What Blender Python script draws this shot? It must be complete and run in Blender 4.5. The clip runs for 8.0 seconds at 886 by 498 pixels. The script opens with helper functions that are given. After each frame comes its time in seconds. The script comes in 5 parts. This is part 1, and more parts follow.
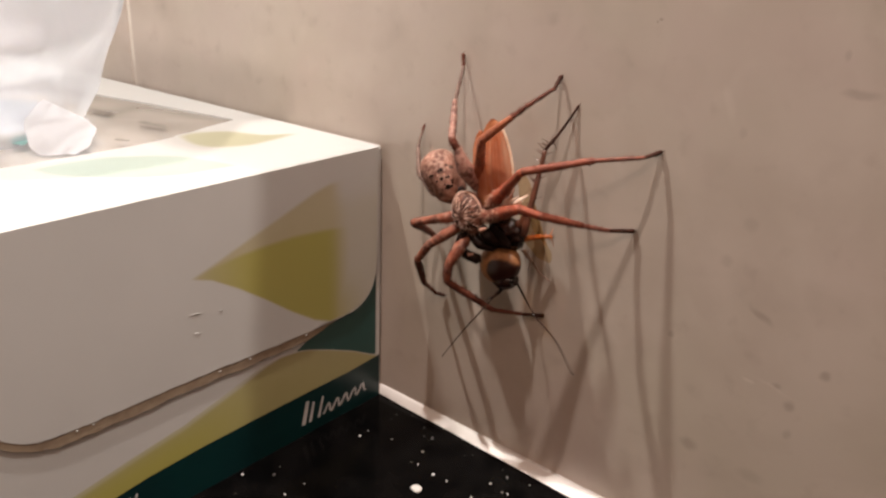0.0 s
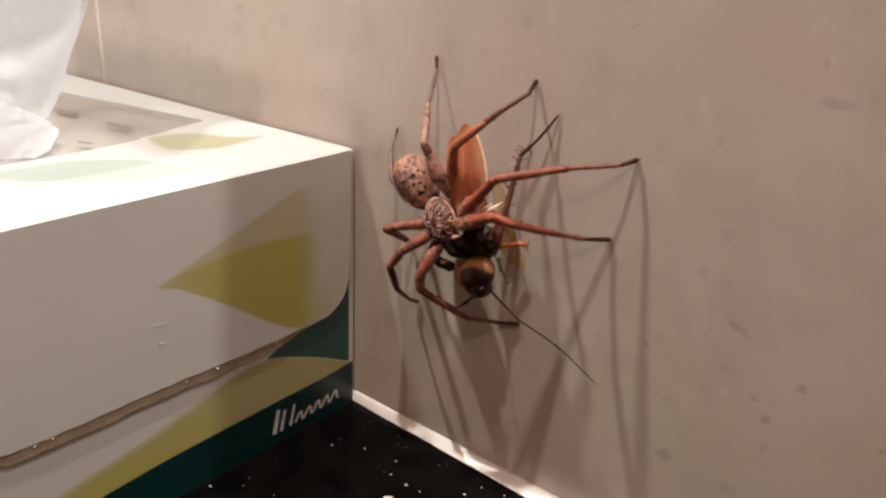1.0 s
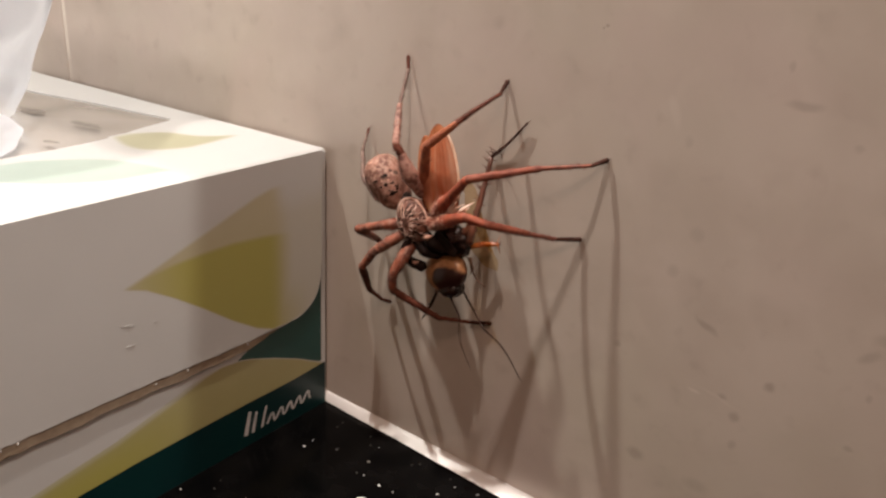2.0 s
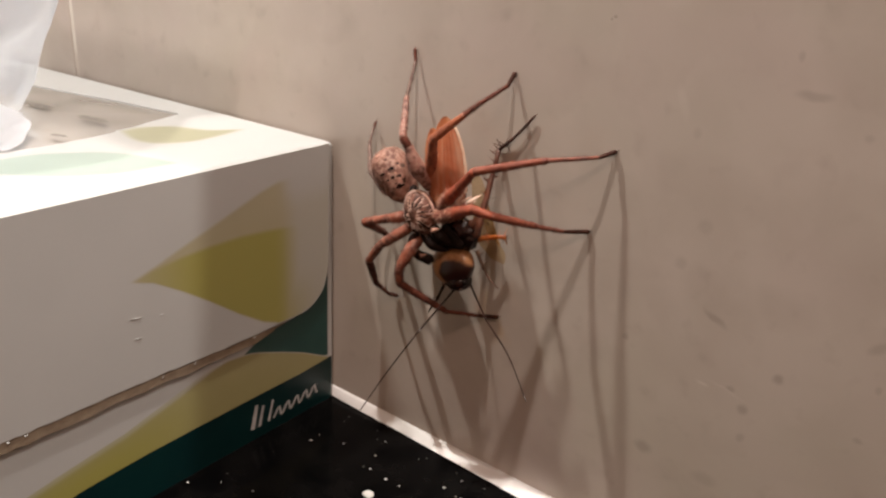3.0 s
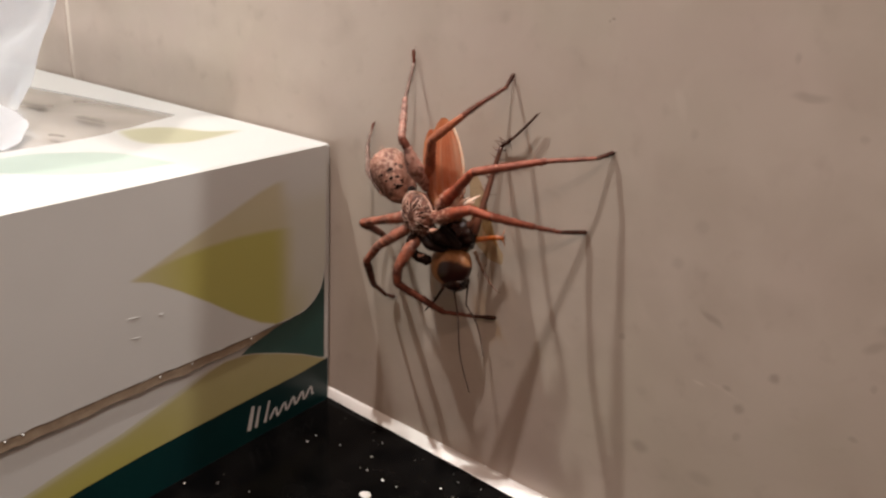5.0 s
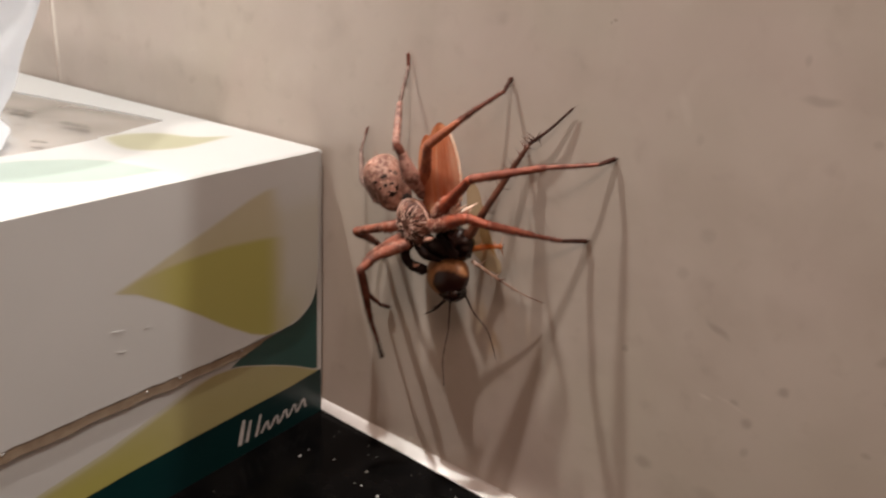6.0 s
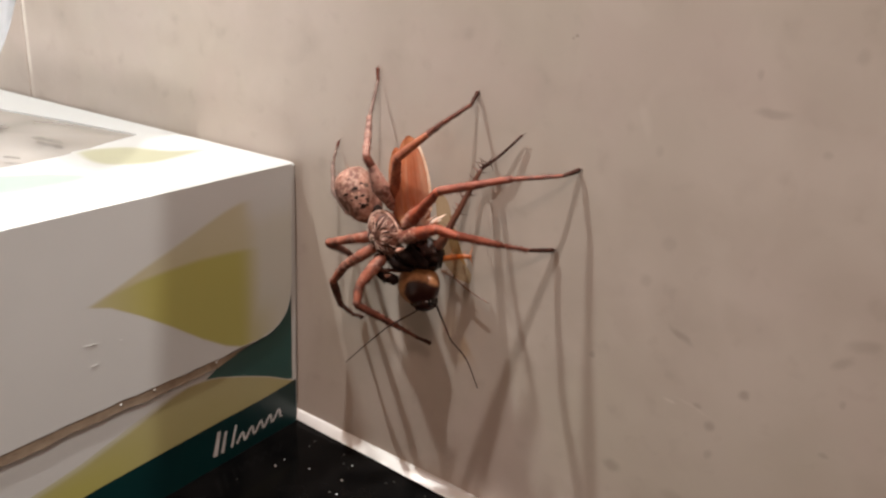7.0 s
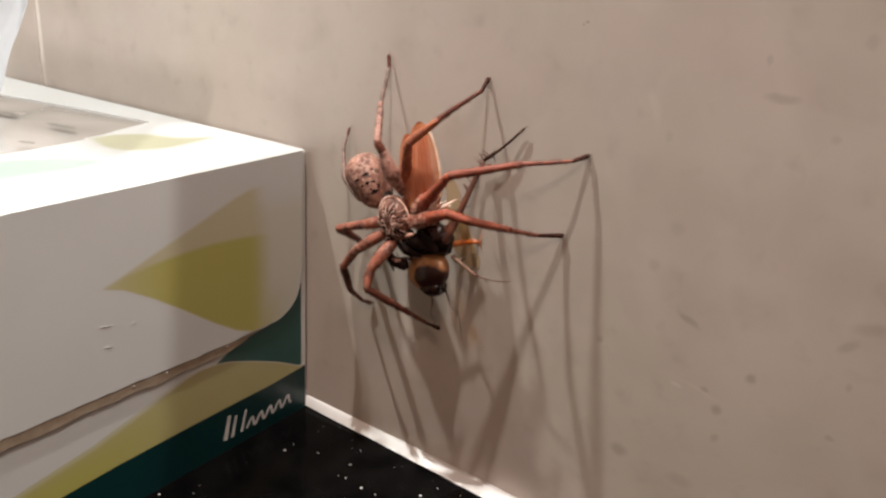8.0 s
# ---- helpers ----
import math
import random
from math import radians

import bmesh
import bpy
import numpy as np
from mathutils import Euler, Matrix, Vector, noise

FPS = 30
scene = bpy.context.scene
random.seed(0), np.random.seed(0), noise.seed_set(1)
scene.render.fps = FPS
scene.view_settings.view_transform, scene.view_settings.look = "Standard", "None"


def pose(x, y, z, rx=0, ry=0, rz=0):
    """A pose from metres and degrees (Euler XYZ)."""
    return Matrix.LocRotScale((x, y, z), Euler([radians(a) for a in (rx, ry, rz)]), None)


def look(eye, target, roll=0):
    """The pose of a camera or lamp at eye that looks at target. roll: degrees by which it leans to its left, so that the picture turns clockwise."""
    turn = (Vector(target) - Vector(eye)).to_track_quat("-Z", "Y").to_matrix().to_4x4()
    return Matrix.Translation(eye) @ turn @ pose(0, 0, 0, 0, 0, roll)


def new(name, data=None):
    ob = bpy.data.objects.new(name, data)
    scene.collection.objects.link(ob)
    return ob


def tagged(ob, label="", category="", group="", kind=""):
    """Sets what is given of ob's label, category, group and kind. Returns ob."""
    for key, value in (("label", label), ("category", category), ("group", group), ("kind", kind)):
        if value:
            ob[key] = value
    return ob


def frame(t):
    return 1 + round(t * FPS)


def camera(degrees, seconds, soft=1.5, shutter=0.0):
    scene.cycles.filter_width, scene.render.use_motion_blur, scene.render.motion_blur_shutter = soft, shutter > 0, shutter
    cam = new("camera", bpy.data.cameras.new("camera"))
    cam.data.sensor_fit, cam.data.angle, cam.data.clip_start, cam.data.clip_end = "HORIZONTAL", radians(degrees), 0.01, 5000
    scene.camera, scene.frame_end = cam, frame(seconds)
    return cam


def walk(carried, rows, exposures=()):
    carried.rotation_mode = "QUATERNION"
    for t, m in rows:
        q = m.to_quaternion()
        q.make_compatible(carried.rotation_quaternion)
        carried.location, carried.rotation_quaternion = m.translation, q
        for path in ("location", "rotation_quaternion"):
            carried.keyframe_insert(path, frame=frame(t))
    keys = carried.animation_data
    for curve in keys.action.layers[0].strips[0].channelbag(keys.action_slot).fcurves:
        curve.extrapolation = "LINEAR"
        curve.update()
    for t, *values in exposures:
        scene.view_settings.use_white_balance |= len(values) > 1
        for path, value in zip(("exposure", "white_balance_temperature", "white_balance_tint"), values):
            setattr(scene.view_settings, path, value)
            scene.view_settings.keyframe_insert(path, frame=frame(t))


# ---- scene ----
PATH = [
    (0, (0.12621, -0.13170, 0.10954), (-1.05348, 1.31877, -0.60072), 2.104),
    (0.2, (0.12720, -0.13174, 0.11045), (-1.06047, 1.30253, -0.61967), 2.040),
    (0.5, (0.12720, -0.12779, 0.11133), (-1.05246, 1.31468, -0.61509), 2.044),
    (1, (0.12506, -0.12702, 0.11095), (-1.01853, 1.34535, -0.61317), 2.641),
    (1.5, (0.12567, -0.12597, 0.11412), (-0.98556, 1.37287, -0.60604), 2.896),
    (2, (0.12514, -0.12650, 0.11134), (-0.96610, 1.38394, -0.61512), 3.198),
    (2.2, (0.12494, -0.12593, 0.11070), (-0.97160, 1.38037, -0.61639), 2.924),
    (3.3, (0.12503, -0.12730, 0.10999), (-0.97712, 1.37483, -0.61724), 3.180),
    (3.5, (0.12519, -0.12743, 0.11014), (-0.97719, 1.37553, -0.61504), 3.311),
    (4, (0.12448, -0.12972, 0.10825), (-0.98084, 1.37018, -0.61878), 3.454),
    (4.5, (0.12462, -0.12897, 0.10863), (-0.98398, 1.36894, -0.61751), 3.406),
    (4.7, (0.12461, -0.12894, 0.10904), (-0.96901, 1.38646, -0.60339), 3.547),
    (5.8, (0.12290, -0.12657, 0.10874), (-0.95781, 1.39895, -0.60179), 3.380),
    (6, (0.12133, -0.12465, 0.10835), (-0.95685, 1.40619, -0.59454), 3.386),
    (6.2, (0.12243, -0.12009, 0.10876), (-0.94164, 1.42418, -0.58532), 3.288),
    (6.5, (0.12459, -0.12175, 0.11088), (-0.92083, 1.44468, -0.56248), 3.392),
    (7, (0.12437, -0.12569, 0.10978), (-0.91941, 1.43884, -0.57049), 3.248),
    (7.5, (0.12487, -0.12669, 0.10949), (-0.92450, 1.43272, -0.57392), 3.216),
    (8, (0.12484, -0.12820, 0.10788), (-0.92560, 1.42997, -0.57673), 3.473),
]
cam = camera(57.9, 8.0, soft=2.4, shutter=0.4)
walk(cam, [(t, look(eye, target, roll)) for t, eye, target, roll in PATH], exposures=[(0, 0.02, 6390, 12.2), (1.5, -0.05, 6340, 11.3), (3.5, -0.06, 6190, 9.6), (6.0, -0.06, 6140, 9.4), (6.5, 0.14, 6060, 8.6), (7.0, 0.20, 5910, 6.8), (8.0, 0.18, 5910, 5.8)])

# ---- world and lamps ----
world = bpy.data.worlds.new("room_air")
scene.world = world
world.use_nodes = True
world.node_tree.nodes["Background"].inputs[0].default_value = (1.0, 0.86, 0.72, 1)
world.node_tree.nodes["Background"].inputs[1].default_value = 0.02


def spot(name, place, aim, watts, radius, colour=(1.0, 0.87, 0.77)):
    """A spot lamp with a wide soft cone."""
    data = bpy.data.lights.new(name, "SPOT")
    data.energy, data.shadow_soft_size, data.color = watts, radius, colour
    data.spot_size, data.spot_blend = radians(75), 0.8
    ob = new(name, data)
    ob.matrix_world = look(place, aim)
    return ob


# Two unseen lamps, placed to match the doubled shadows of the legs.
spot("downlight", (-0.136, -0.098, 0.508), (-0.07, -0.04, 0.0), 9.9, 0.0054, (0.985, 0.915, 0.81))
spot("downlight", (0.050, -0.098, 0.508), (0.03, -0.04, 0.0), 7.7, 0.0054)
# Added lamp for light off a presumed mirror; the tile edge cuts it.
spot("mirror_image_lamp", (0.27, 0.034, 0.77), (0.04, 0.0, 0.03), 12.4, 0.0028)
# Unseen fill lamp, added and reddened to lift the shadows.
panel = bpy.data.lights.new("fill_panel", "AREA")
panel.energy, panel.size, panel.color = 11.6, 0.5, (1.0, 0.68, 0.52)
new("fill_panel", panel).location = (0.75, -1.05, 1.5)


# ---- materials ----
def material(name, base, second=None, scale=60.0, rough=0.5, fine=None, fine_scale=600.0, fine_amount=0.3, bump=0.0,
             bump_scale=800.0, spread=(0.4, 0.6), metal=0.0, through_light=0.0, coat=0.0, spec=0.5, clear=0.0):
    """Two scales of colour noise and a bump on one Principled shader."""
    m = bpy.data.materials.new(name)
    m.use_nodes = True
    nt = m.node_tree
    bsdf = nt.nodes["Principled BSDF"]
    bsdf.inputs["Roughness"].default_value = rough
    bsdf.inputs["Metallic"].default_value = metal
    bsdf.inputs["Coat Weight"].default_value = coat
    bsdf.inputs["Specular IOR Level"].default_value = spec
    where = nt.nodes.new("ShaderNodeTexCoord").outputs["Object"]

    def grain(size, low, high, detail=4.0):
        tex = nt.nodes.new("ShaderNodeTexNoise")
        tex.inputs["Scale"].default_value = size
        tex.inputs["Detail"].default_value = detail
        nt.links.new(where, tex.inputs["Vector"])
        ramp = nt.nodes.new("ShaderNodeMapRange")
        ramp.inputs["From Min"].default_value = low
        ramp.inputs["From Max"].default_value = high
        nt.links.new(tex.outputs["Fac"], ramp.inputs["Value"])
        return ramp.outputs["Result"], tex.outputs["Fac"]

    def blend(fac, a, b):
        mix = nt.nodes.new("ShaderNodeMix")
        mix.data_type = "RGBA"
        if isinstance(fac, float):
            mix.inputs["Factor"].default_value = fac
        else:
            nt.links.new(fac, mix.inputs["Factor"])
        for socket, value in ((mix.inputs["A"], a), (mix.inputs["B"], b)):
            if isinstance(value, tuple):
                socket.default_value = (*value, 1)
            else:
                nt.links.new(value, socket)
        return mix.outputs["Result"]

    colour = base
    if second:
        colour = blend(grain(scale, *spread)[0], base, second)
    if fine:
        fac = nt.nodes.new("ShaderNodeMath")
        fac.operation = "MULTIPLY"
        fac.inputs[1].default_value = fine_amount
        nt.links.new(grain(fine_scale, 0.45, 0.65)[0], fac.inputs[0])
        colour = blend(fac.outputs[0], colour, fine)
    if isinstance(colour, tuple):
        bsdf.inputs["Base Color"].default_value = (*colour, 1)
    else:
        nt.links.new(colour, bsdf.inputs["Base Color"])
    if bump:
        b = nt.nodes.new("ShaderNodeBump")
        b.inputs["Strength"].default_value = 0.6
        b.inputs["Distance"].default_value = bump
        nt.links.new(grain(bump_scale, 0, 1)[1], b.inputs["Height"])
        nt.links.new(b.outputs["Normal"], bsdf.inputs["Normal"])
    if through_light:
        soft = nt.nodes.new("ShaderNodeBsdfTranslucent")
        both = nt.nodes.new("ShaderNodeMixShader")
        both.inputs["Fac"].default_value = through_light
        if isinstance(colour, tuple):
            soft.inputs["Color"].default_value = (*colour, 1)
        else:
            nt.links.new(colour, soft.inputs["Color"])
        nt.links.new(bsdf.outputs[0], both.inputs[1])
        nt.links.new(soft.outputs[0], both.inputs[2])
        nt.links.new(both.outputs[0], nt.nodes["Material Output"].inputs["Surface"])
    if clear:
        see = nt.nodes.new("ShaderNodeBsdfTransparent")
        thin = nt.nodes.new("ShaderNodeMixShader")
        thin.inputs["Fac"].default_value = clear
        out = nt.nodes["Material Output"].inputs["Surface"]
        nt.links.new(out.links[0].from_socket, thin.inputs[1])
        nt.links.new(see.outputs[0], thin.inputs[2])
        nt.links.new(thin.outputs[0], out)
    return m


DARK_MARK, PALE_MARK = (0.20, 0.155, 0.12, 1), (0.72, 0.65, 0.59, 1)


def wall_marks():
    """Smears, dots and scratches on the tiles: place along the wall and height, half length, half width, turn, strength, tone."""
    return [(0.098, 0.0908, 0.003, 0.0008, -3, 0.3, DARK_MARK), (0.0951, 0.0961, 0.0006, 0.0009, 0, 0.24, DARK_MARK),
             (0.1065, 0.0859, 0.0009, 0.0007, 0, 0.2, DARK_MARK), (0.0817, 0.0825, 0.0008, 0.0011, 0, 0.16, DARK_MARK),
             (0.0856, 0.0673, 0.0013, 0.0015, 0, 0.16, DARK_MARK), (0.0787, 0.0867, 0.0009, 0.0031, -20, 0.14, PALE_MARK),
             (0.0901, 0.0518, 0.0025, 0.0007, 28, 0.34, DARK_MARK), (0.1019, 0.0447, 0.001, 0.0011, 0, 0.42, DARK_MARK),
             (0.1147, 0.055, 0.0019, 0.001, -48, 0.28, DARK_MARK), (0.1169, 0.0587, 0.0027, 0.0012, -20, 0.24, DARK_MARK),
             (0.0974, 0.0371, 0.001, 0.0011, 0, 0.36, DARK_MARK), (0.098, 0.0317, 0.0008, 0.0011, 0, 0.26, DARK_MARK),
             (0.0814, 0.0221, 0.0019, 0.0014, 0, 0.36, DARK_MARK), (0.0947, 0.04, 0.001, 0.0006, 0, 0.3, DARK_MARK),
             (0.0942, 0.0395, 0.0038, 0.0003, 14, 0.13, PALE_MARK), (0.1152, 0.0388, 0.0007, 0.0006, 0, 0.28, DARK_MARK),
             (0.1161, 0.0484, 0.0006, 0.0007, 0, 0.24, DARK_MARK), (0.0932, 0.0206, 0.0026, 0.0014, 0, 0.2, DARK_MARK),
             (0.0826, 0.0599, 0.0012, 0.0014, 0, 0.2, DARK_MARK), (0.065, 0.0989, 0.0004, 0.0003, 0, 0.5, DARK_MARK),
             (0.0644, 0.0984, 0.0003, 0.0003, 0, 0.4, DARK_MARK), (0.0899, 0.0393, 0.0013, 0.0003, 8, 0.28, PALE_MARK),
             (0.0745, 0.0432, 0.0007, 0.0008, 0, 0.34, DARK_MARK), (0.1082, 0.1001, 0.001, 0.0011, 0, 0.2, DARK_MARK)]


def wall_tile_material():
    """Beige-grey ceramic with cloudy patches, faint pale smears and small brown marks."""
    m = material("stone_look_tile", (0.52, 0.45, 0.397), (0.452, 0.40, 0.338), 13.0, 0.42, (0.415, 0.352, 0.30), 52.0, 0.42,
                 0.00003, 500.0, (0.36, 0.66))
    nt = m.node_tree
    bsdf = nt.nodes["Principled BSDF"]
    colour = bsdf.inputs["Base Color"].links[0].from_socket
    where = nt.nodes.new("ShaderNodeTexCoord").outputs["Object"]
    for size, low, high, most, tone, shift in ((21.0, 0.50, 0.66, 0.30, (0.47, 0.43, 0.345, 1), 0.6), (29.0, 0.52, 0.68, 0.28, (0.50, 0.40, 0.37, 1), 0.4), (75.0, 0.56, 0.76, 0.22, (0.60, 0.53, 0.475, 1), 0.7), (95.0, 0.54, 0.76, 0.20, (0.27, 0.215, 0.17, 1), 0.2),
                                               (190.0, 0.60, 0.80, 0.22, (0.25, 0.19, 0.15, 1), 0.0)):
        stain = nt.nodes.new("ShaderNodeTexNoise")
        stain.inputs["Scale"].default_value = size
        stain.inputs["Detail"].default_value = 2.5
        stain.inputs["Distortion"].default_value = shift
        nt.links.new(where, stain.inputs["Vector"])
        cut = nt.nodes.new("ShaderNodeMapRange")
        cut.inputs["From Min"].default_value, cut.inputs["From Max"].default_value = low, high
        cut.inputs["To Max"].default_value = most
        nt.links.new(stain.outputs["Fac"], cut.inputs["Value"])
        mix = nt.nodes.new("ShaderNodeMix")
        mix.data_type = "RGBA"
        mix.inputs["B"].default_value = tone
        nt.links.new(cut.outputs[0], mix.inputs["Factor"])
        nt.links.new(colour, mix.inputs["A"])
        colour = mix.outputs["Result"]
    rough = nt.nodes.new("ShaderNodeTexNoise")
    rough.inputs["Scale"].default_value = 330.0
    nt.links.new(where, rough.inputs["Vector"])
    wobble = nt.nodes.new("ShaderNodeVectorMath")
    wobble.operation = "MULTIPLY_ADD"
    wobble.inputs[1].default_value = (0.0012, 0, 0.0012)
    nt.links.new(rough.outputs["Color"], wobble.inputs[0])
    nt.links.new(where, wobble.inputs[2])
    for x, z, long_, wide, turn, most, tone in wall_marks():
        place = nt.nodes.new("ShaderNodeMapping")
        place.vector_type = "TEXTURE"
        place.inputs["Location"].default_value = (x + 0.0006, 0, z + 0.0006)
        place.inputs["Rotation"].default_value = (0, radians(turn), 0)
        place.inputs["Scale"].default_value = (long_, 1, wide)
        nt.links.new(wobble.outputs[0], place.inputs["Vector"])
        far = nt.nodes.new("ShaderNodeVectorMath")
        far.operation = "LENGTH"
        nt.links.new(place.outputs[0], far.inputs[0])
        cut = nt.nodes.new("ShaderNodeMapRange")
        cut.interpolation_type = "SMOOTHSTEP"
        cut.inputs["From Min"].default_value, cut.inputs["From Max"].default_value = 1.3, 0.3
        cut.inputs["To Max"].default_value = most
        nt.links.new(far.outputs["Value"], cut.inputs["Value"])
        mix = nt.nodes.new("ShaderNodeMix")
        mix.data_type = "RGBA"
        mix.inputs["B"].default_value = tone
        nt.links.new(cut.outputs[0], mix.inputs["Factor"])
        nt.links.new(colour, mix.inputs["A"])
        colour = mix.outputs["Result"]
    nt.links.new(colour, bsdf.inputs["Base Color"])
    return m


def granite_material():
    """Polished black stone with scattered pale mineral flecks of two sizes."""
    m = material("black_granite", (0.0019, 0.0019, 0.0020), (0.0042, 0.0039, 0.0038), 120.0, 0.14, spec=0.05)
    nt = m.node_tree
    bsdf = nt.nodes["Principled BSDF"]
    colour = bsdf.inputs["Base Color"].links[0].from_socket
    where = nt.nodes.new("ShaderNodeTexCoord").outputs["Object"]
    for scale, reach, tone in ((170.0, 0.075, (0.30, 0.28, 0.25, 1)), (420.0, 0.13, (0.07, 0.068, 0.06, 1))):
        cells = nt.nodes.new("ShaderNodeTexVoronoi")
        cells.inputs["Scale"].default_value = scale
        nt.links.new(where, cells.inputs["Vector"])
        near = nt.nodes.new("ShaderNodeMapRange")
        near.inputs["From Min"].default_value, near.inputs["From Max"].default_value = reach, reach * 0.6
        nt.links.new(cells.outputs["Distance"], near.inputs["Value"])
        few = nt.nodes.new("ShaderNodeMapRange")
        few.inputs["From Min"].default_value, few.inputs["From Max"].default_value = 0.55, 0.85
        nt.links.new(cells.outputs["Color"], few.inputs["Value"])
        both = nt.nodes.new("ShaderNodeMath")
        both.operation = "MULTIPLY"
        nt.links.new(near.outputs[0], both.inputs[0])
        nt.links.new(few.outputs[0], both.inputs[1])
        mix = nt.nodes.new("ShaderNodeMix")
        mix.data_type = "RGBA"
        mix.inputs["B"].default_value = tone
        nt.links.new(both.outputs[0], mix.inputs["Factor"])
        nt.links.new(colour, mix.inputs["A"])
        colour = mix.outputs["Result"]
    nt.links.new(colour, bsdf.inputs["Base Color"])
    return m


def spotted_material():
    """Tan hairy skin with dark dots and a greyer mottling."""
    m = material("spotted_skin", (0.305, 0.14, 0.098), (0.13, 0.050, 0.032), 300.0, 0.7, (0.54, 0.335, 0.255), 1100.0, 0.5, 0.0002, 2500.0)
    nt = m.node_tree
    bsdf = nt.nodes["Principled BSDF"]
    old = bsdf.inputs["Base Color"].links[0].from_socket
    where = nt.nodes.new("ShaderNodeTexCoord").outputs["Object"]
    cells = nt.nodes.new("ShaderNodeTexVoronoi")
    cells.inputs["Scale"].default_value = 460.0
    nt.links.new(where, cells.inputs["Vector"])
    cut = nt.nodes.new("ShaderNodeMapRange")
    cut.inputs["From Min"].default_value, cut.inputs["From Max"].default_value = 0.30, 0.20
    nt.links.new(cells.outputs["Distance"], cut.inputs["Value"])
    few = nt.nodes.new("ShaderNodeMapRange")
    few.inputs["From Min"].default_value, few.inputs["From Max"].default_value = 0.25, 0.40
    nt.links.new(cells.outputs["Color"], few.inputs["Value"])
    both = nt.nodes.new("ShaderNodeMath")
    both.operation = "MULTIPLY"
    nt.links.new(cut.outputs[0], both.inputs[0])
    nt.links.new(few.outputs[0], both.inputs[1])
    mix = nt.nodes.new("ShaderNodeMix")
    mix.data_type = "RGBA"
    mix.inputs["B"].default_value = (0.10, 0.046, 0.030, 1)
    nt.links.new(both.outputs[0], mix.inputs["Factor"])
    nt.links.new(old, mix.inputs["A"])
    nt.links.new(mix.outputs["Result"], bsdf.inputs["Base Color"])
    return m


def shield_material():
    """Yellow-brown shield with a dark, two-lobed middle, in the shield's own space (metres)."""
    m = material("shield_chitin", (0.43, 0.215, 0.095), (0.27, 0.115, 0.050), 420.0, 0.28, spec=0.4, coat=0.4)
    nt = m.node_tree
    bsdf = nt.nodes["Principled BSDF"]
    old = bsdf.inputs["Base Color"].links[0].from_socket
    where = nt.nodes.new("ShaderNodeTexCoord").outputs["Object"]
    warp = nt.nodes.new("ShaderNodeTexNoise")
    warp.inputs["Scale"].default_value = 400.0
    nt.links.new(where, warp.inputs["Vector"])
    size = nt.nodes.new("ShaderNodeVectorMath")
    size.operation = "MULTIPLY"
    size.inputs[1].default_value = (1 / 0.0040, 1 / 0.02, 1 / 0.0029)
    nt.links.new(where, size.inputs[0])
    shift = nt.nodes.new("ShaderNodeVectorMath")
    shift.operation = "ADD"
    shift.inputs[1].default_value = (-0.55, 0, 0.26)
    nt.links.new(size.outputs[0], shift.inputs[0])
    length = nt.nodes.new("ShaderNodeVectorMath")
    length.operation = "LENGTH"
    nt.links.new(shift.outputs[0], length.inputs[0])
    add = nt.nodes.new("ShaderNodeMath")
    add.operation = "MULTIPLY_ADD"
    add.inputs[1].default_value, add.inputs[2].default_value = 0.5, -0.25
    nt.links.new(warp.outputs["Fac"], add.inputs[0])
    total = nt.nodes.new("ShaderNodeMath")
    nt.links.new(length.outputs["Value"], total.inputs[0])
    nt.links.new(add.outputs[0], total.inputs[1])
    cut = nt.nodes.new("ShaderNodeMapRange")
    cut.inputs["From Min"].default_value, cut.inputs["From Max"].default_value = 1.02, 0.86
    nt.links.new(total.outputs[0], cut.inputs["Value"])
    mix = nt.nodes.new("ShaderNodeMix")
    mix.data_type = "RGBA"
    mix.inputs["B"].default_value = (0.024, 0.006, 0.004, 1)
    nt.links.new(cut.outputs[0], mix.inputs["Factor"])
    nt.links.new(old, mix.inputs["A"])
    nt.links.new(mix.outputs["Result"], bsdf.inputs["Base Color"])
    return m


def thinning(m, ground, deep=None):
    """Lets the ink of a print thin out into the ground colour towards its border; deep is a second, darker ink over it."""
    nt = m.node_tree
    bsdf = nt.nodes["Principled BSDF"]
    ink = nt.nodes.new("ShaderNodeAttribute")
    ink.attribute_name = "ink"
    ease = nt.nodes.new("ShaderNodeMapRange")
    ease.interpolation_type = "SMOOTHSTEP"
    nt.links.new(ink.outputs["Fac"], ease.inputs["Value"])
    mix = nt.nodes.new("ShaderNodeMix")
    mix.data_type = "RGBA"
    mix.inputs["A"].default_value = (*ground, 1)
    nt.links.new(ease.outputs[0], mix.inputs["Factor"])
    nt.links.new(bsdf.inputs["Base Color"].links[0].from_socket, mix.inputs["B"])
    nt.links.new(mix.outputs["Result"], bsdf.inputs["Base Color"])
    if deep:
        second = nt.nodes.new("ShaderNodeAttribute")
        second.attribute_name = "deep"
        over = nt.nodes.new("ShaderNodeMix")
        over.data_type = "RGBA"
        over.inputs["B"].default_value = (*deep, 1)
        nt.links.new(second.outputs["Fac"], over.inputs["Factor"])
        nt.links.new(mix.outputs["Result"], over.inputs["A"])
        nt.links.new(over.outputs["Result"], bsdf.inputs["Base Color"])
    return m


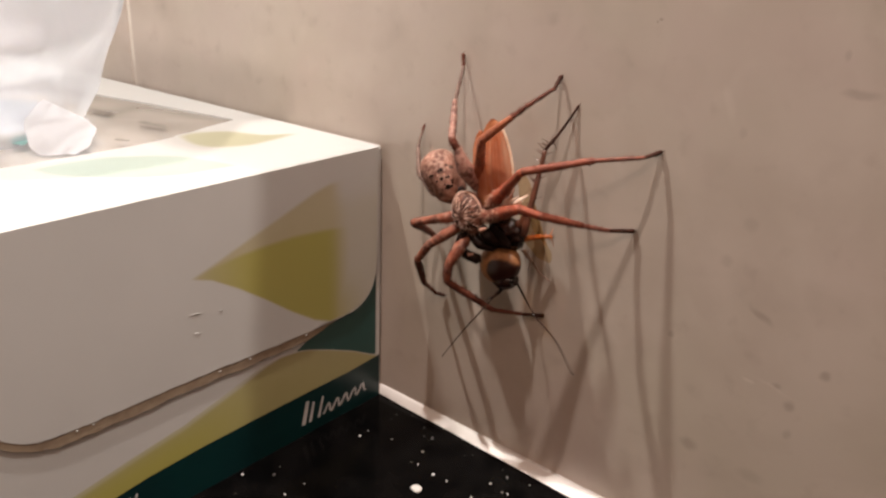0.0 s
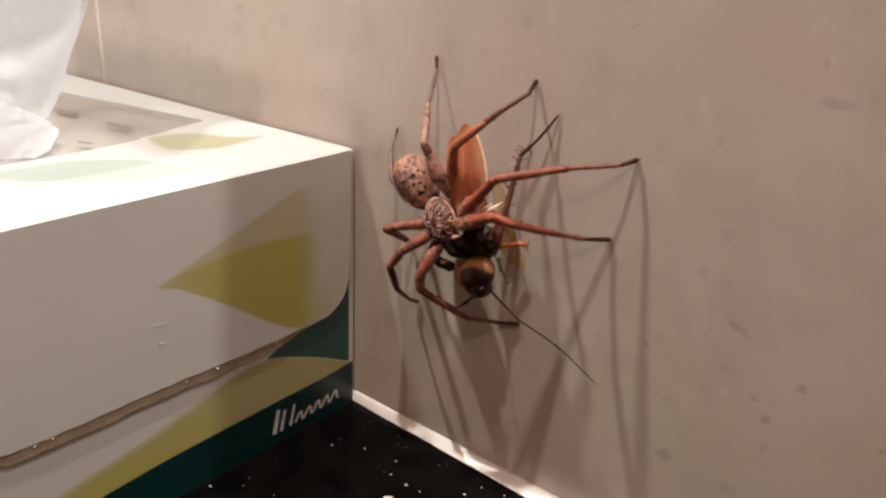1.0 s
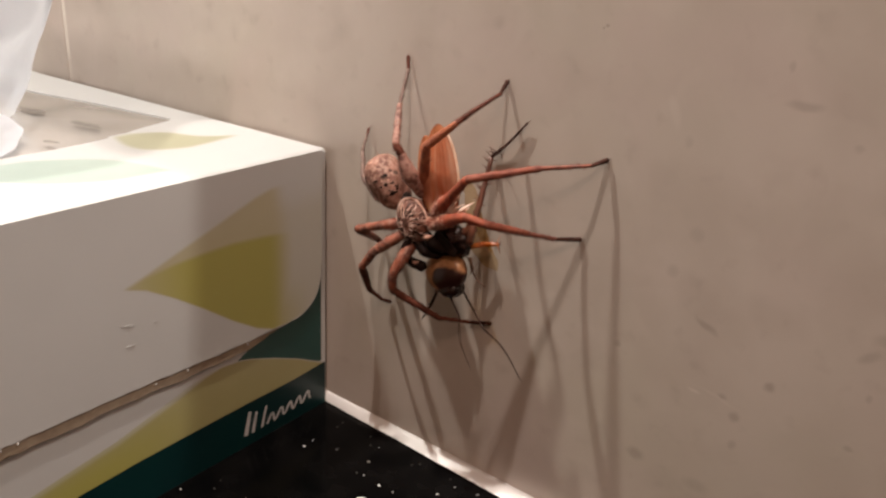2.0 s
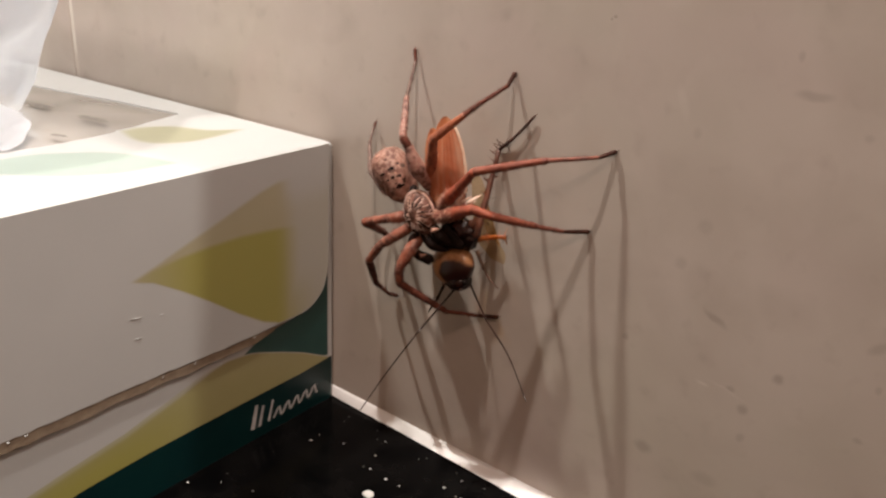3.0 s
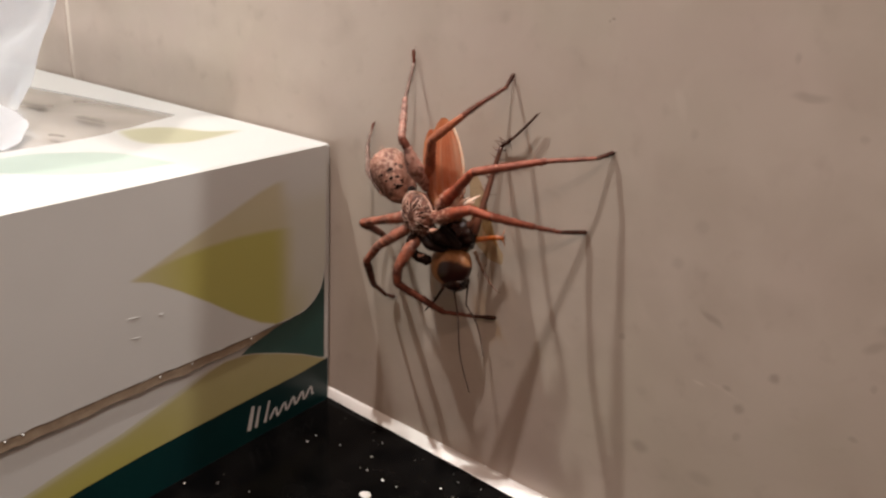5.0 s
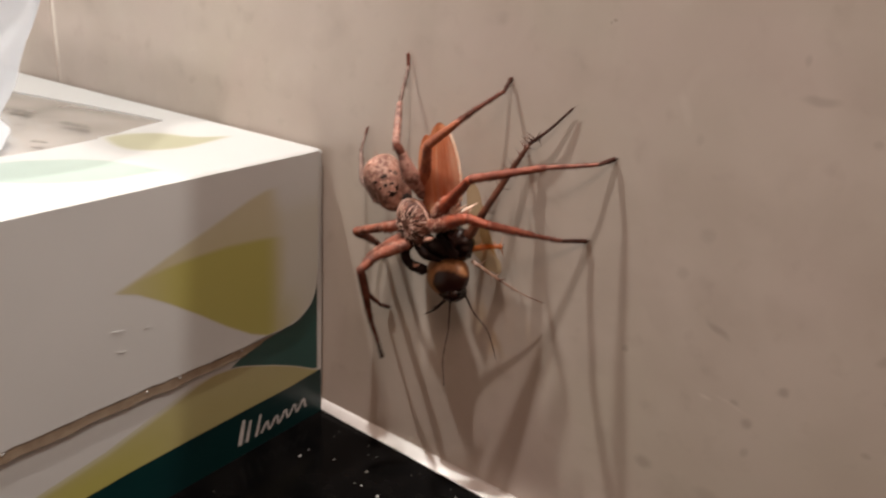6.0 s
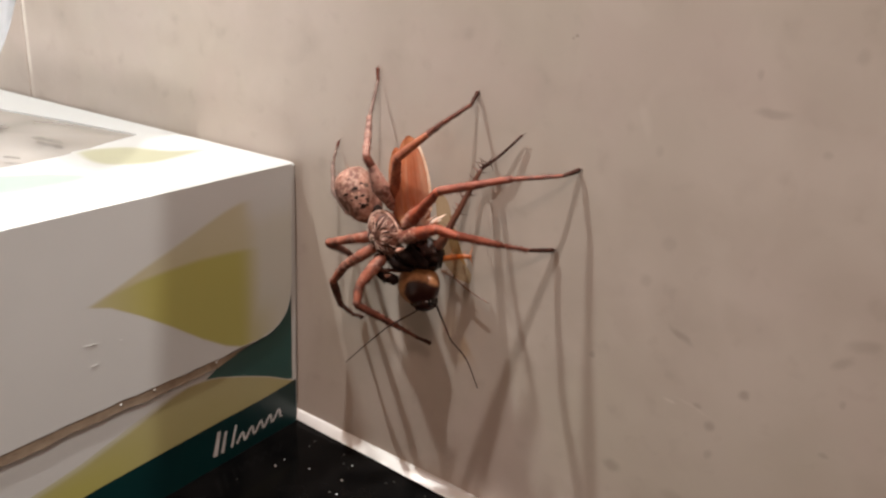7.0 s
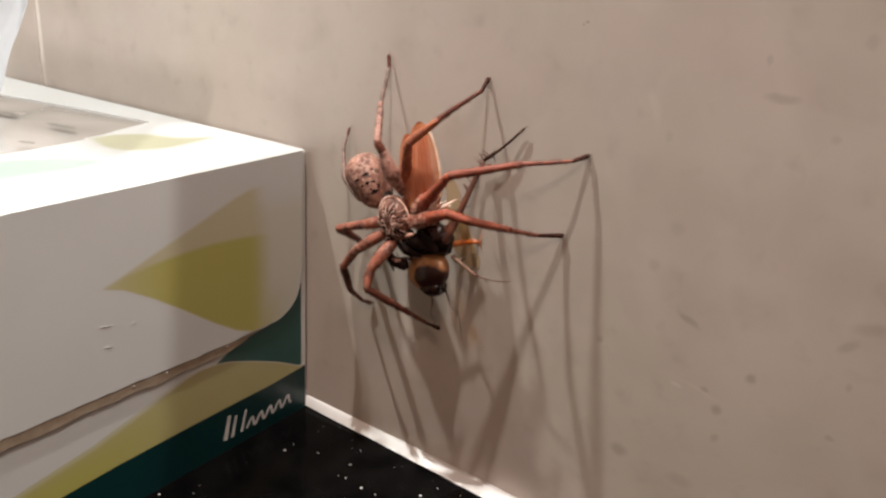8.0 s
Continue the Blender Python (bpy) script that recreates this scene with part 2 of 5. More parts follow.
def stained(m, share, tint):
    """Lets a share of the light pass straight through, tinted."""
    nt = m.node_tree
    see = nt.nodes.new("ShaderNodeBsdfTransparent")
    see.inputs["Color"].default_value = (*tint, 1)
    thin = nt.nodes.new("ShaderNodeMixShader")
    thin.inputs["Fac"].default_value = share
    out = nt.nodes["Material Output"].inputs["Surface"]
    nt.links.new(out.links[0].from_socket, thin.inputs[1])
    nt.links.new(see.outputs[0], thin.inputs[2])
    nt.links.new(thin.outputs[0], out)
    return m


def film_material():
    """Clear wrinkled plastic: mostly see-through, with gloss."""
    m = bpy.data.materials.new("clear_film")
    m.use_nodes = True
    nt = m.node_tree
    clear = nt.nodes.new("ShaderNodeMixShader")
    clear.inputs[0].default_value = 0.72
    see = nt.nodes.new("ShaderNodeBsdfTransparent")
    see.inputs[0].default_value = (0.90, 0.89, 0.87, 1)
    haze = nt.nodes.new("ShaderNodeBsdfDiffuse")
    haze.inputs[0].default_value = (0.54, 0.505, 0.455, 1)
    nt.links.new(see.outputs[0], clear.inputs[1])
    nt.links.new(haze.outputs[0], clear.inputs[2])
    gloss = nt.nodes.new("ShaderNodeBsdfGlossy")
    gloss.inputs["Roughness"].default_value = 0.12
    both = nt.nodes.new("ShaderNodeMixShader")
    fres = nt.nodes.new("ShaderNodeFresnel")
    fres.inputs[0].default_value = 1.5
    nt.links.new(fres.outputs[0], both.inputs[0])
    nt.links.new(clear.outputs[0], both.inputs[1])
    nt.links.new(gloss.outputs[0], both.inputs[2])
    nt.links.new(both.outputs[0], nt.nodes["Material Output"].inputs["Surface"])
    return m


TILE = wall_tile_material()
GRANITE = granite_material()
GROUT = material("pale_grout", (0.68, 0.63, 0.56), (0.58, 0.52, 0.46), 90.0, 0.85, bump=0.0002)
SEALANT = material("white_sealant", (0.84, 0.83, 0.82), (0.77, 0.755, 0.74), 60.0, 0.4, bump=0.0002, bump_scale=300.0)
PLASTER = material("warm_plaster", (0.66, 0.60, 0.53), (0.62, 0.56, 0.49), 6.0, 0.85, bump=0.0004, bump_scale=90.0)
FLOOR = material("grey_floor", (0.30, 0.28, 0.26), (0.26, 0.24, 0.22), 8.0, 0.5)
WHITE = (0.573, 0.588, 0.582)
CARD = material("white_card", (0.59, 0.604, 0.598), (0.56, 0.574, 0.568), 25.0, 0.5, bump=0.00003, bump_scale=3000.0, spec=0.3)
# Brown that stands for the shade below the loose flap.
FLAP_SHADE = material("flap_shade_card", (0.33, 0.265, 0.19), (0.27, 0.21, 0.15), 500.0, 0.9, bump=0.0001)
OLIVE = thinning(material("olive_print", (0.50, 0.47, 0.32), (0.48, 0.45, 0.30), 60.0, 0.45), WHITE, (0.405, 0.382, 0.105))
PALE_OLIVE = thinning(material("pale_olive_print", (0.43, 0.395, 0.215), (0.405, 0.37, 0.195), 60.0, 0.42), WHITE, (0.40, 0.385, 0.105))
PALE_LEAF = thinning(material("pale_leaf_print", (0.45, 0.455, 0.32), (0.42, 0.425, 0.295), 60.0, 0.45), WHITE)
MINT = thinning(material("mint_print", (0.425, 0.525, 0.48), (0.40, 0.50, 0.455), 60.0, 0.45), WHITE)
TEAL = material("teal_print", (0.002, 0.027, 0.028), (0.002, 0.022, 0.024), 60.0, 0.38)
MID_TEAL = material("mid_teal_print", (0.020, 0.082, 0.075), (0.018, 0.074, 0.068), 60.0, 0.4)
SILVER = material("silver_print", (0.62, 0.62, 0.62), (0.5, 0.5, 0.5), 300.0, 0.35)
TISSUE = material("tissue_paper", (0.80, 0.845, 0.91), (0.75, 0.795, 0.86), 30.0, 0.95, bump=0.0002, bump_scale=900.0, through_light=0.42, clear=0.45)
# Opaque, slightly lighter copy of the tissue, so that the fold looks lit.
LIT_FOLD = material("lit_fold_tissue", (0.82, 0.855, 0.91), (0.78, 0.815, 0.87), 60.0, 0.95, bump=0.0002, bump_scale=900.0, through_light=0.45)
FILM = film_material()
FILM_INK = material("teal_film_print", (0.16, 0.36, 0.35), (0.22, 0.42, 0.41), 300.0, 0.4)
SLIT_SHADE = material("slit_shade_grey", (0.26, 0.23, 0.20), (0.16, 0.145, 0.125), 300.0, 0.6, clear=0.3)
CHIP = material("pale_chip", (0.75, 0.74, 0.72), (0.6, 0.6, 0.58), 300.0, 0.5)
LEG = material("red_brown_leg", (0.316, 0.063, 0.026), (0.185, 0.035, 0.016), 300.0, 0.6, (0.491, 0.158, 0.075), 1300.0, 0.30, 0.0002, 2600.0, (0.42, 0.58))
LEG_DULL = material("dull_red_leg", (0.234, 0.055, 0.027), (0.142, 0.032, 0.018), 320.0, 0.65, (0.392, 0.144, 0.080), 1400.0, 0.30, 0.0002, 2600.0)
LEG_MID = material("mid_brown_leg", (0.218, 0.063, 0.036), (0.109, 0.032, 0.021), 400.0, 0.62, (0.305, 0.110, 0.070), 1500.0, 0.38, 0.00012, 3000.0)
LEG_TAN = material("tan_leg", (0.338, 0.101, 0.043), (0.174, 0.046, 0.023), 330.0, 0.6, (0.501, 0.192, 0.103), 1500.0, 0.4, 0.0002, 2600.0)
LEG_SPOT = material("mottled_leg", (0.256, 0.071, 0.037), (0.093, 0.024, 0.013), 520.0, 0.68, (0.501, 0.259, 0.179), 1100.0, 0.42, 0.00015, 3000.0, (0.42, 0.56))
LEG_DARK = material("dark_leg_tip", (0.068, 0.027, 0.018), (0.034, 0.013, 0.009), 500.0, 0.75, bump=0.0001, bump_scale=3000.0, spec=0.15)
LEG_PALE = material("pale_mottled_leg", (0.338, 0.168, 0.127), (0.131, 0.053, 0.039), 480.0, 0.7, (0.545, 0.355, 0.291), 1300.0, 0.45, 0.00012, 3000.0, (0.45, 0.56))
LEG_GREY = material("grey_brown_leg", (0.20, 0.125, 0.10), (0.10, 0.058, 0.046), 500.0, 0.75, (0.34, 0.25, 0.21), 1300.0, 0.4, 0.0001, 3000.0)
LEG_BROWN = material("brown_leg", (0.129, 0.036, 0.021), (0.072, 0.020, 0.012), 400.0, 0.7, (0.240, 0.091, 0.056), 1500.0, 0.35, 0.00012, 3000.0, spec=0.25)
HAIR = material("pale_hair", (0.807, 0.566, 0.470), (0.545, 0.326, 0.244), 700.0, 0.6)
FUZZ = material("pinkish_fuzz", (0.632, 0.365, 0.273), (0.392, 0.182, 0.122), 900.0, 0.8)
ABDOMEN = spotted_material()
SHELL = material("mottled_carapace", (0.174, 0.063, 0.040), (0.065, 0.020, 0.012), 520.0, 0.6, (0.458, 0.240, 0.169), 1700.0, 0.35, 0.0002, 2500.0, (0.44, 0.58))
FANG = material("black_fang_base", (0.008, 0.004, 0.003), (0.016, 0.007, 0.005), 500.0, 0.6, spec=0.12)
EYE = material("black_eye", (0.01, 0.008, 0.008), rough=0.05)
WING = thinning(material("amber_wing", (0.78, 0.36, 0.22), (0.68, 0.26, 0.145), 130.0, 0.24, (0.80, 0.42, 0.27), 420.0, 0.35, 0.00005, 1200.0, through_light=0.30, coat=0.8), (0.5, 0.2, 0.1), (0.90, 0.64, 0.50))
stained(WING, 0.36, (0.95, 0.62, 0.28))
MEMBRANE = material("pale_membrane", (0.95, 0.78, 0.62), (0.88, 0.60, 0.42), 400.0, 0.16, through_light=0.35, coat=0.6)
SHRED = material("pale_wing_shred", (0.96, 0.84, 0.74), (0.90, 0.66, 0.52), 500.0, 0.22, through_light=0.3, coat=0.5)
AMBER_FILM = stained(material("amber_film", (0.46, 0.30, 0.14), (0.36, 0.20, 0.085), 300.0, 0.3), 0.90, (0.95, 0.82, 0.60))
SPINY = material("dark_spiny_leg", (0.13, 0.045, 0.024), (0.07, 0.026, 0.016), 500.0, 0.4)
PALE_CHITIN = material("grey_brown_chitin", (0.26, 0.145, 0.10), (0.12, 0.055, 0.038), 700.0, 0.4)
FACE = material("pale_face", (0.50, 0.36, 0.28), (0.30, 0.18, 0.13), 900.0, 0.3, coat=0.3)
CHITIN = material("brown_chitin", (0.19, 0.068, 0.032), (0.11, 0.036, 0.018), 350.0, 0.3, coat=0.3)
AMBER_LEG = material("amber_leg", (0.60, 0.20, 0.045), (0.40, 0.115, 0.03), 500.0, 0.35, coat=0.2)
BLACK_CHITIN = material("black_chitin", (0.009, 0.004, 0.003), (0.020, 0.007, 0.005), 400.0, 0.26, spec=0.35)
SHIELD = shield_material()

# ---- building tools ----
ORIGIN = {}


def mm(*p):
    return Vector(p) / 1000


def thing(name, place, label, category, group="", kind=""):
    ob = new(name)
    ob.empty_display_size = 0.01
    ob.location = place
    ORIGIN[ob] = Vector(place)
    return tagged(ob, label, category, group, kind)


def part(name, bm, mat, parent=None, label="", origin=None, smooth=True):
    """Links a bmesh, given in the world's metres, as one mesh object under a thing or a part."""
    base = ORIGIN[parent] if parent else Vector((0, 0, 0))
    origin = Vector(origin) if origin is not None else (base if parent else Vector((0, 0, 0)))
    bmesh.ops.translate(bm, verts=bm.verts, vec=-origin)
    bmesh.ops.recalc_face_normals(bm, faces=bm.faces)
    me = bpy.data.meshes.new(name)
    bm.to_mesh(me)
    bm.free()
    for m in (mat if isinstance(mat, (list, tuple)) else (mat,)):
        me.materials.append(m)
    if smooth:
        me.polygons.foreach_set("use_smooth", [True] * len(me.polygons))
    ob = new(name, me)
    ob.parent = parent
    ob.location = origin - base
    ORIGIN[ob] = origin
    if label:
        ob["label"] = label
    return ob


def box(bm, lo, hi, bevel=0.0):
    """A cuboid between two corners, its edges rounded by bevel."""
    made = bmesh.ops.create_cube(bm, size=1)["verts"]
    lo, hi = Vector(lo), Vector(hi)
    for v in made:
        v.co = Vector([lo[i] + (v.co[i] + 0.5) * (hi[i] - lo[i]) for i in range(3)])
    if bevel:
        edges = list({e for v in made for e in v.link_edges})
        bmesh.ops.bevel(bm, geom=edges, offset=bevel, segments=2, affect="EDGES", profile=0.6)
    return bm


def spline(points, radii, steps):
    """A smooth line through the points, with its radii."""
    p = [Vector(q) for q in points]
    p = [p[0] * 2 - p[1], *p, p[-1] * 2 - p[-2]]
    r = [radii[0], *radii, radii[-1]]
    line, wide = [], []
    for i in range(1, len(p) - 2):
        for k in range(steps):
            t = k / steps
            a, b, c, d = p[i - 1:i + 3]
            line.append(0.5 * (2 * b + (c - a) * t + (2 * a - 5 * b + 4 * c - d) * t * t + (3 * b - a - 3 * c + d) * t ** 3))
            wide.append(r[i] + (r[i + 1] - r[i]) * t)
    line.append(p[-2])
    wide.append(r[-2])
    return line, wide


def tube(bm, points, radii, sides=10, steps=4, flat=1.0):
    """A closed round tube along a smooth line."""
    line, wide = spline(points, radii, steps)
    side = None
    rings = []
    for i, (q, r) in enumerate(zip(line, wide)):
        way = (line[min(i + 1, len(line) - 1)] - line[max(i - 1, 0)]).normalized()
        if side is None:
            side = way.orthogonal().normalized()
        side = (side - way * side.dot(way)).normalized()
        up = way.cross(side)
        rings.append([bm.verts.new(q + r * (math.cos(k * math.tau / sides) * side + flat * math.sin(k * math.tau / sides) * up))
                      for k in range(sides)])
    for a, b in zip(rings, rings[1:]):
        for k in range(sides):
            bm.faces.new((a[k], a[(k + 1) % sides], b[(k + 1) % sides], b[k]))
    for ring, q in ((rings[0], line[0]), (rings[-1], line[-1])):
        way = (line[0] - line[1]).normalized() if ring is rings[0] else (line[-1] - line[-2]).normalized()
        r = wide[0] if ring is rings[0] else wide[-1]
        tip = bm.verts.new(q + way * r * 0.7)
        for k in range(sides):
            bm.faces.new((ring[k], ring[(k + 1) % sides], tip))
    return bm


def spike(bm, root, tip, width):
    """A thin three-sided hair or spine."""
    way = (tip - root)
    side = way.orthogonal().normalized() * width
    other = way.normalized().cross(side)
    foot = [bm.verts.new(root + side * math.cos(a) + other * math.sin(a)) for a in (0, 2.1, 4.2)]
    end = bm.verts.new(tip)
    for k in range(3):
        bm.faces.new((foot[k], foot[(k + 1) % 3], end))


def hairy_tube(bm, points, radii, hairs, length, rng, sides=10, steps=7):
    """A tube with short hairs that lean towards its first point."""
    old = len(bm.verts)
    tube(bm, points, radii, sides, steps)
    for v in list(bm.verts)[old:]:
        v.co += noise.noise_vector(v.co * 900) * 0.16 * radii[0] + noise.noise_vector(v.co * 2600) * 0.07 * radii[0]
    line, wide = spline(points, radii, 6)
    for _ in range(hairs):
        i, u = rng.randrange(1, len(line)), rng.random()
        way = (line[i - 1] - line[i]).normalized()
        out = way.orthogonal().normalized()
        out.rotate(Matrix.Rotation(rng.random() * math.tau, 3, way))
        root = line[i].lerp(line[i - 1], u) + out * (wide[i] + (wide[i - 1] - wide[i]) * u) * 0.95
        spike(bm, root, root + (out * 0.8 + way * 0.6) * length * rng.uniform(0.5, 1.2), 0.00005)
    return bm


def blob(bm, centre, long_axis, side_axis, halves, shape=None, cuts=4):
    """An ellipsoid along given axes; shape(u) scales its width along the long axis, u from -1 to 1."""
    a = Vector(long_axis).normalized()
    s = Vector(side_axis)
    s = (s - a * s.dot(a)).normalized()
    n = a.cross(s)
    for v in bmesh.ops.create_icosphere(bm, subdivisions=cuts, radius=1)["verts"]:
        w = shape(v.co.x) if shape else 1.0
        v.co = Vector(centre) + a * v.co.x * halves[0] + (s * v.co.y * halves[1] + n * v.co.z * halves[2]) * w
    return bm


def outline_plate(bm, outline, lift, thick, to_world):
    """A thin plate from a flat outline; to_world(u, v, w) sets it in place, w outwards."""
    top = [bm.verts.new(to_world(u, v, lift + thick)) for u, v in outline]
    low = [bm.verts.new(to_world(u, v, lift)) for u, v in outline]
    face = bm.faces.new(top)
    n = len(outline)
    for i in range(n):
        bm.faces.new((low[i], low[(i + 1) % n], top[(i + 1) % n], top[i]))
    bmesh.ops.triangulate(bm, faces=[face])
    return bm


def ink_plate(bm, outline, lift, fade, to_world):
    """A printed patch lying on a face, whose ink thins out over its border; fade is the border's share."""
    n = len(outline)
    ink = bm.verts.layers.float.new("ink")
    middle_ = sum((Vector(p) for p in outline), Vector((0, 0))) / n
    inner = [middle_ + (Vector(p) - middle_) * (1 - fade) for p in outline]
    rims = [[bm.verts.new(to_world(u, v, lift)) for u, v in line] for line in (outline, inner)]
    for v in rims[1]:
        v[ink] = 1.0
    for i in range(n):
        j = (i + 1) % n
        bm.faces.new((rims[0][i], rims[0][j], rims[1][j], rims[1][i]))
    face = bm.faces.new(rims[1])
    bmesh.ops.triangulate(bm, faces=[face])
    return bm


def curve(points, steps=8):
    """A closed smooth outline through flat points; a point given twice stays sharp."""
    n = len(points)
    line = []
    for i in range(n):
        a, b, c, d = (Vector(points[(i + k) % n]) for k in (-1, 0, 1, 2))
        if b == c:
            continue
        if a == b:
            a = b * 2 - c
        if c == d:
            d = c * 2 - b
        for k in range(steps):
            t = k / steps
            line.append(0.5 * (2 * b + (c - a) * t + (2 * a - 5 * b + 4 * c - d) * t * t + (3 * b - a - 3 * c + d) * t ** 3))
    return [tuple(q) for q in line]


# ---- room ----
EDGE = 0.43       # top of the tiles, an unseen edge set to cut the added lamp's light
GAP = -0.106      # upright grout line


def slab(name, lo, hi, mat, label="", bevel=0.0):
    return tagged(part(name, box(bmesh.new(), lo, hi, bevel), mat, None, smooth=False), label, name.split("_")[0], kind="structure")


wall_north = slab("wall_north", (-1.1, 0.0086, -0.9), (1.3, 0.10, EDGE), GROUT, "pale grout bed behind the beige wall tiles")
# Unseen recess, made to house the added lamp behind the tile face.
slab("wall_niche", (-1.1, 0.32, EDGE - 0.05), (1.3, 0.38, 1.55), PLASTER, "unseen plaster wall of the recess for the added lamp")
slab("ledge", (-1.1, 0.10, EDGE - 0.06), (1.3, 0.32, EDGE - 0.01), PLASTER, "unseen plaster ledge of the recess for the added lamp")
# Unseen walls, ceiling and floor, added to close the room and bounce light.
slab("wall_west", (-1.16, -2.0, -0.9), (-1.1, 0.38, 1.55), PLASTER, "plain warm plaster wall")
slab("wall_east", (1.3, -2.0, -0.9), (1.36, 0.38, 1.55), PLASTER, "plain warm plaster wall")
slab("wall_south", (-1.16, -2.06, -0.9), (1.36, -2.0, 1.55), PLASTER, "plain warm plaster wall")
slab("ceiling", (-1.16, -2.06, 1.55), (1.36, 0.38, 1.6), PLASTER, "plain pale ceiling")
slab("floor", (-1.16, -2.06, -0.95), (1.36, 0.38, -0.9), FLOOR, "plain grey floor")
counter = slab("countertop", (-1.1, -0.52, -0.03), (1.3, 0.0086, 0.0), GRANITE, "polished black granite countertop with pale flecks", 0.002)

TILE_W, JOINT = 0.30, 0.0018
for i in range(-3, 5):
    lo_x, hi_x = GAP + i * TILE_W + JOINT / 2, GAP + (i + 1) * TILE_W - JOINT / 2
    lo_x, hi_x = max(lo_x, -1.1), min(hi_x, 1.3)
    part("tile", box(bmesh.new(), (lo_x, 0.0, 0.0006), (hi_x, 0.0084, EDGE - 0.001), 0.0006), TILE, wall_north, smooth=False)

part("grout", box(bmesh.new(), (GAP - 0.0012, 0.0004, 0.0006), (GAP + 0.0012, 0.0085, EDGE - 0.001)), GROUT, wall_north, "pale upright grout line", smooth=False)

# bead of sealant between the counter and the tiles
bm = bmesh.new()
rings = []
for i in range(261):
    x = -0.3 + i * 0.0025
    k = min(1.0, max(0.0, x / 0.06))
    w = 0.0010 + 0.0028 * k + 0.0002 * noise.noise((x * 60, 0, 0)) + 0.0001 * noise.noise((x * 260, 3, 0))
    h = 0.0029 - 0.0016 * k + 0.0001 * noise.noise((x * 50, 7, 0))
    rings.append([bm.verts.new(q) for q in ((x, 0.0002, 0.0002), (x, 0.0002, h), (x, -w * 0.35, h * 0.72), (x, -w * 0.75, h * 0.36), (x, -w, 0.0002))])
for a, b in zip(rings, rings[1:]):
    for k in range(4):
        bm.faces.new((a[k], a[k + 1], b[k + 1], b[k]))
tagged(part("sealant_bead", bm, SEALANT), "white sealant bead along the foot of the tiles", "sealant", kind="structure")


# ---- pale chips on the counter ----
def chip(x, y, size, seed):
    rng = random.Random(seed)
    b = bmesh.new()
    for v in bmesh.ops.create_icosphere(b, subdivisions=2, radius=1)["verts"]:
        k = 1 + 0.25 * noise.noise(v.co * 1.6 + Vector((seed * 3.1, 0, 0)))
        v.co = Vector((x + v.co.x * size * k * 1.3, y + v.co.y * size * k, 0.0001 + (v.co.z + 0.7) * size * 0.35 * k))
    ob = part("crumb", b, CHIP, None, origin=(x, y, 0))
    return tagged(ob, "small pale grain on the black countertop, crumb and stone flecks alike", "crumb", "crumbs on the counter")


# The first is a crumb; the others are grains standing for stone flecks.
for i, (x, y, s) in enumerate((
        (0.0336, -0.0238, 0.00110), (0.0104, -0.0180, 0.00024), (0.0102, -0.0150, 0.00014), (0.0169, -0.0139, 0.00016),
        (0.0237, -0.0070, 0.00014), (0.0279, -0.0169, 0.00018), (0.0328, -0.0174, 0.00030), (0.0365, -0.0172, 0.00018),
        (0.0441, -0.0114, 0.00022), (0.0456, -0.0071, 0.00014), (0.0490, -0.0118, 0.00020), (0.0021, -0.0455, 0.00022),
        (0.0141, -0.0437, 0.00022), (0.0508, -0.0060, 0.00013), (0.0072, -0.0409, 0.00012), (0.0144, -0.0385, 0.00012),
        (0.0438, -0.0178, 0.00020))):
    chip(x, y, s, i)

# ---- tissue carton ----
CW, CL, CH, END = 0.112, 0.225, 0.066, 0.0005
carton = thing("tissue_box", (-CL / 2, -CW / 2, 0.0), "white cardboard tissue box with green leaf print against the tiles", "tissue box")


def ring_line(cx, cy, hx, hy, r, n=6):
    """A rectangle's outline with rounded corners."""
    pts = []
    for qx, qy, a0 in ((1, 1, 0), (-1, 1, 90), (-1, -1, 180), (1, -1, 270)):
        for k in range(n):
            a = radians(a0 + 90 * k / n)
            pts.append((cx + qx * (hx - r) + r * math.cos(a), cy + qy * (hy - r) + r * math.sin(a)))
    full = []
    for j, (p, q) in enumerate(zip(pts, pts[1:] + pts[:1])):
        k = 90 if j % n == n - 1 else 1
        full += [(p[0] + (q[0] - p[0]) * i / k, p[1] + (q[1] - p[1]) * i / k) for i in range(k)]
    return full


QUARTER = [(0.077, -0.001), (0.077, 0.010), (0.0765, 0.018), (0.075, 0.027), (0.0715, 0.036), (0.0685, 0.0468), (0.056, 0.0452), (0.043, 0.0435), (0.028, 0.041), (0.016, 0.039), (-0.001, 0.038)]


def opening_reach(dx, dy):
    """How far a ray from the opening's middle goes to its edge, as a share of (dx, dy), in one quarter."""
    for (ax, ay), (bx, by) in zip(QUARTER, QUARTER[1:]):
        ex, ey = bx - ax, by - ay
        det = dx * -ey + dy * ex
        if abs(det) > 1e-12:
            k, u = (ax * -ey + ay * ex) / det, (dx * ay - dy * ax) / det
            if -1e-6 <= u <= 1.000001 and k > 0:
                return k
    return 0.7


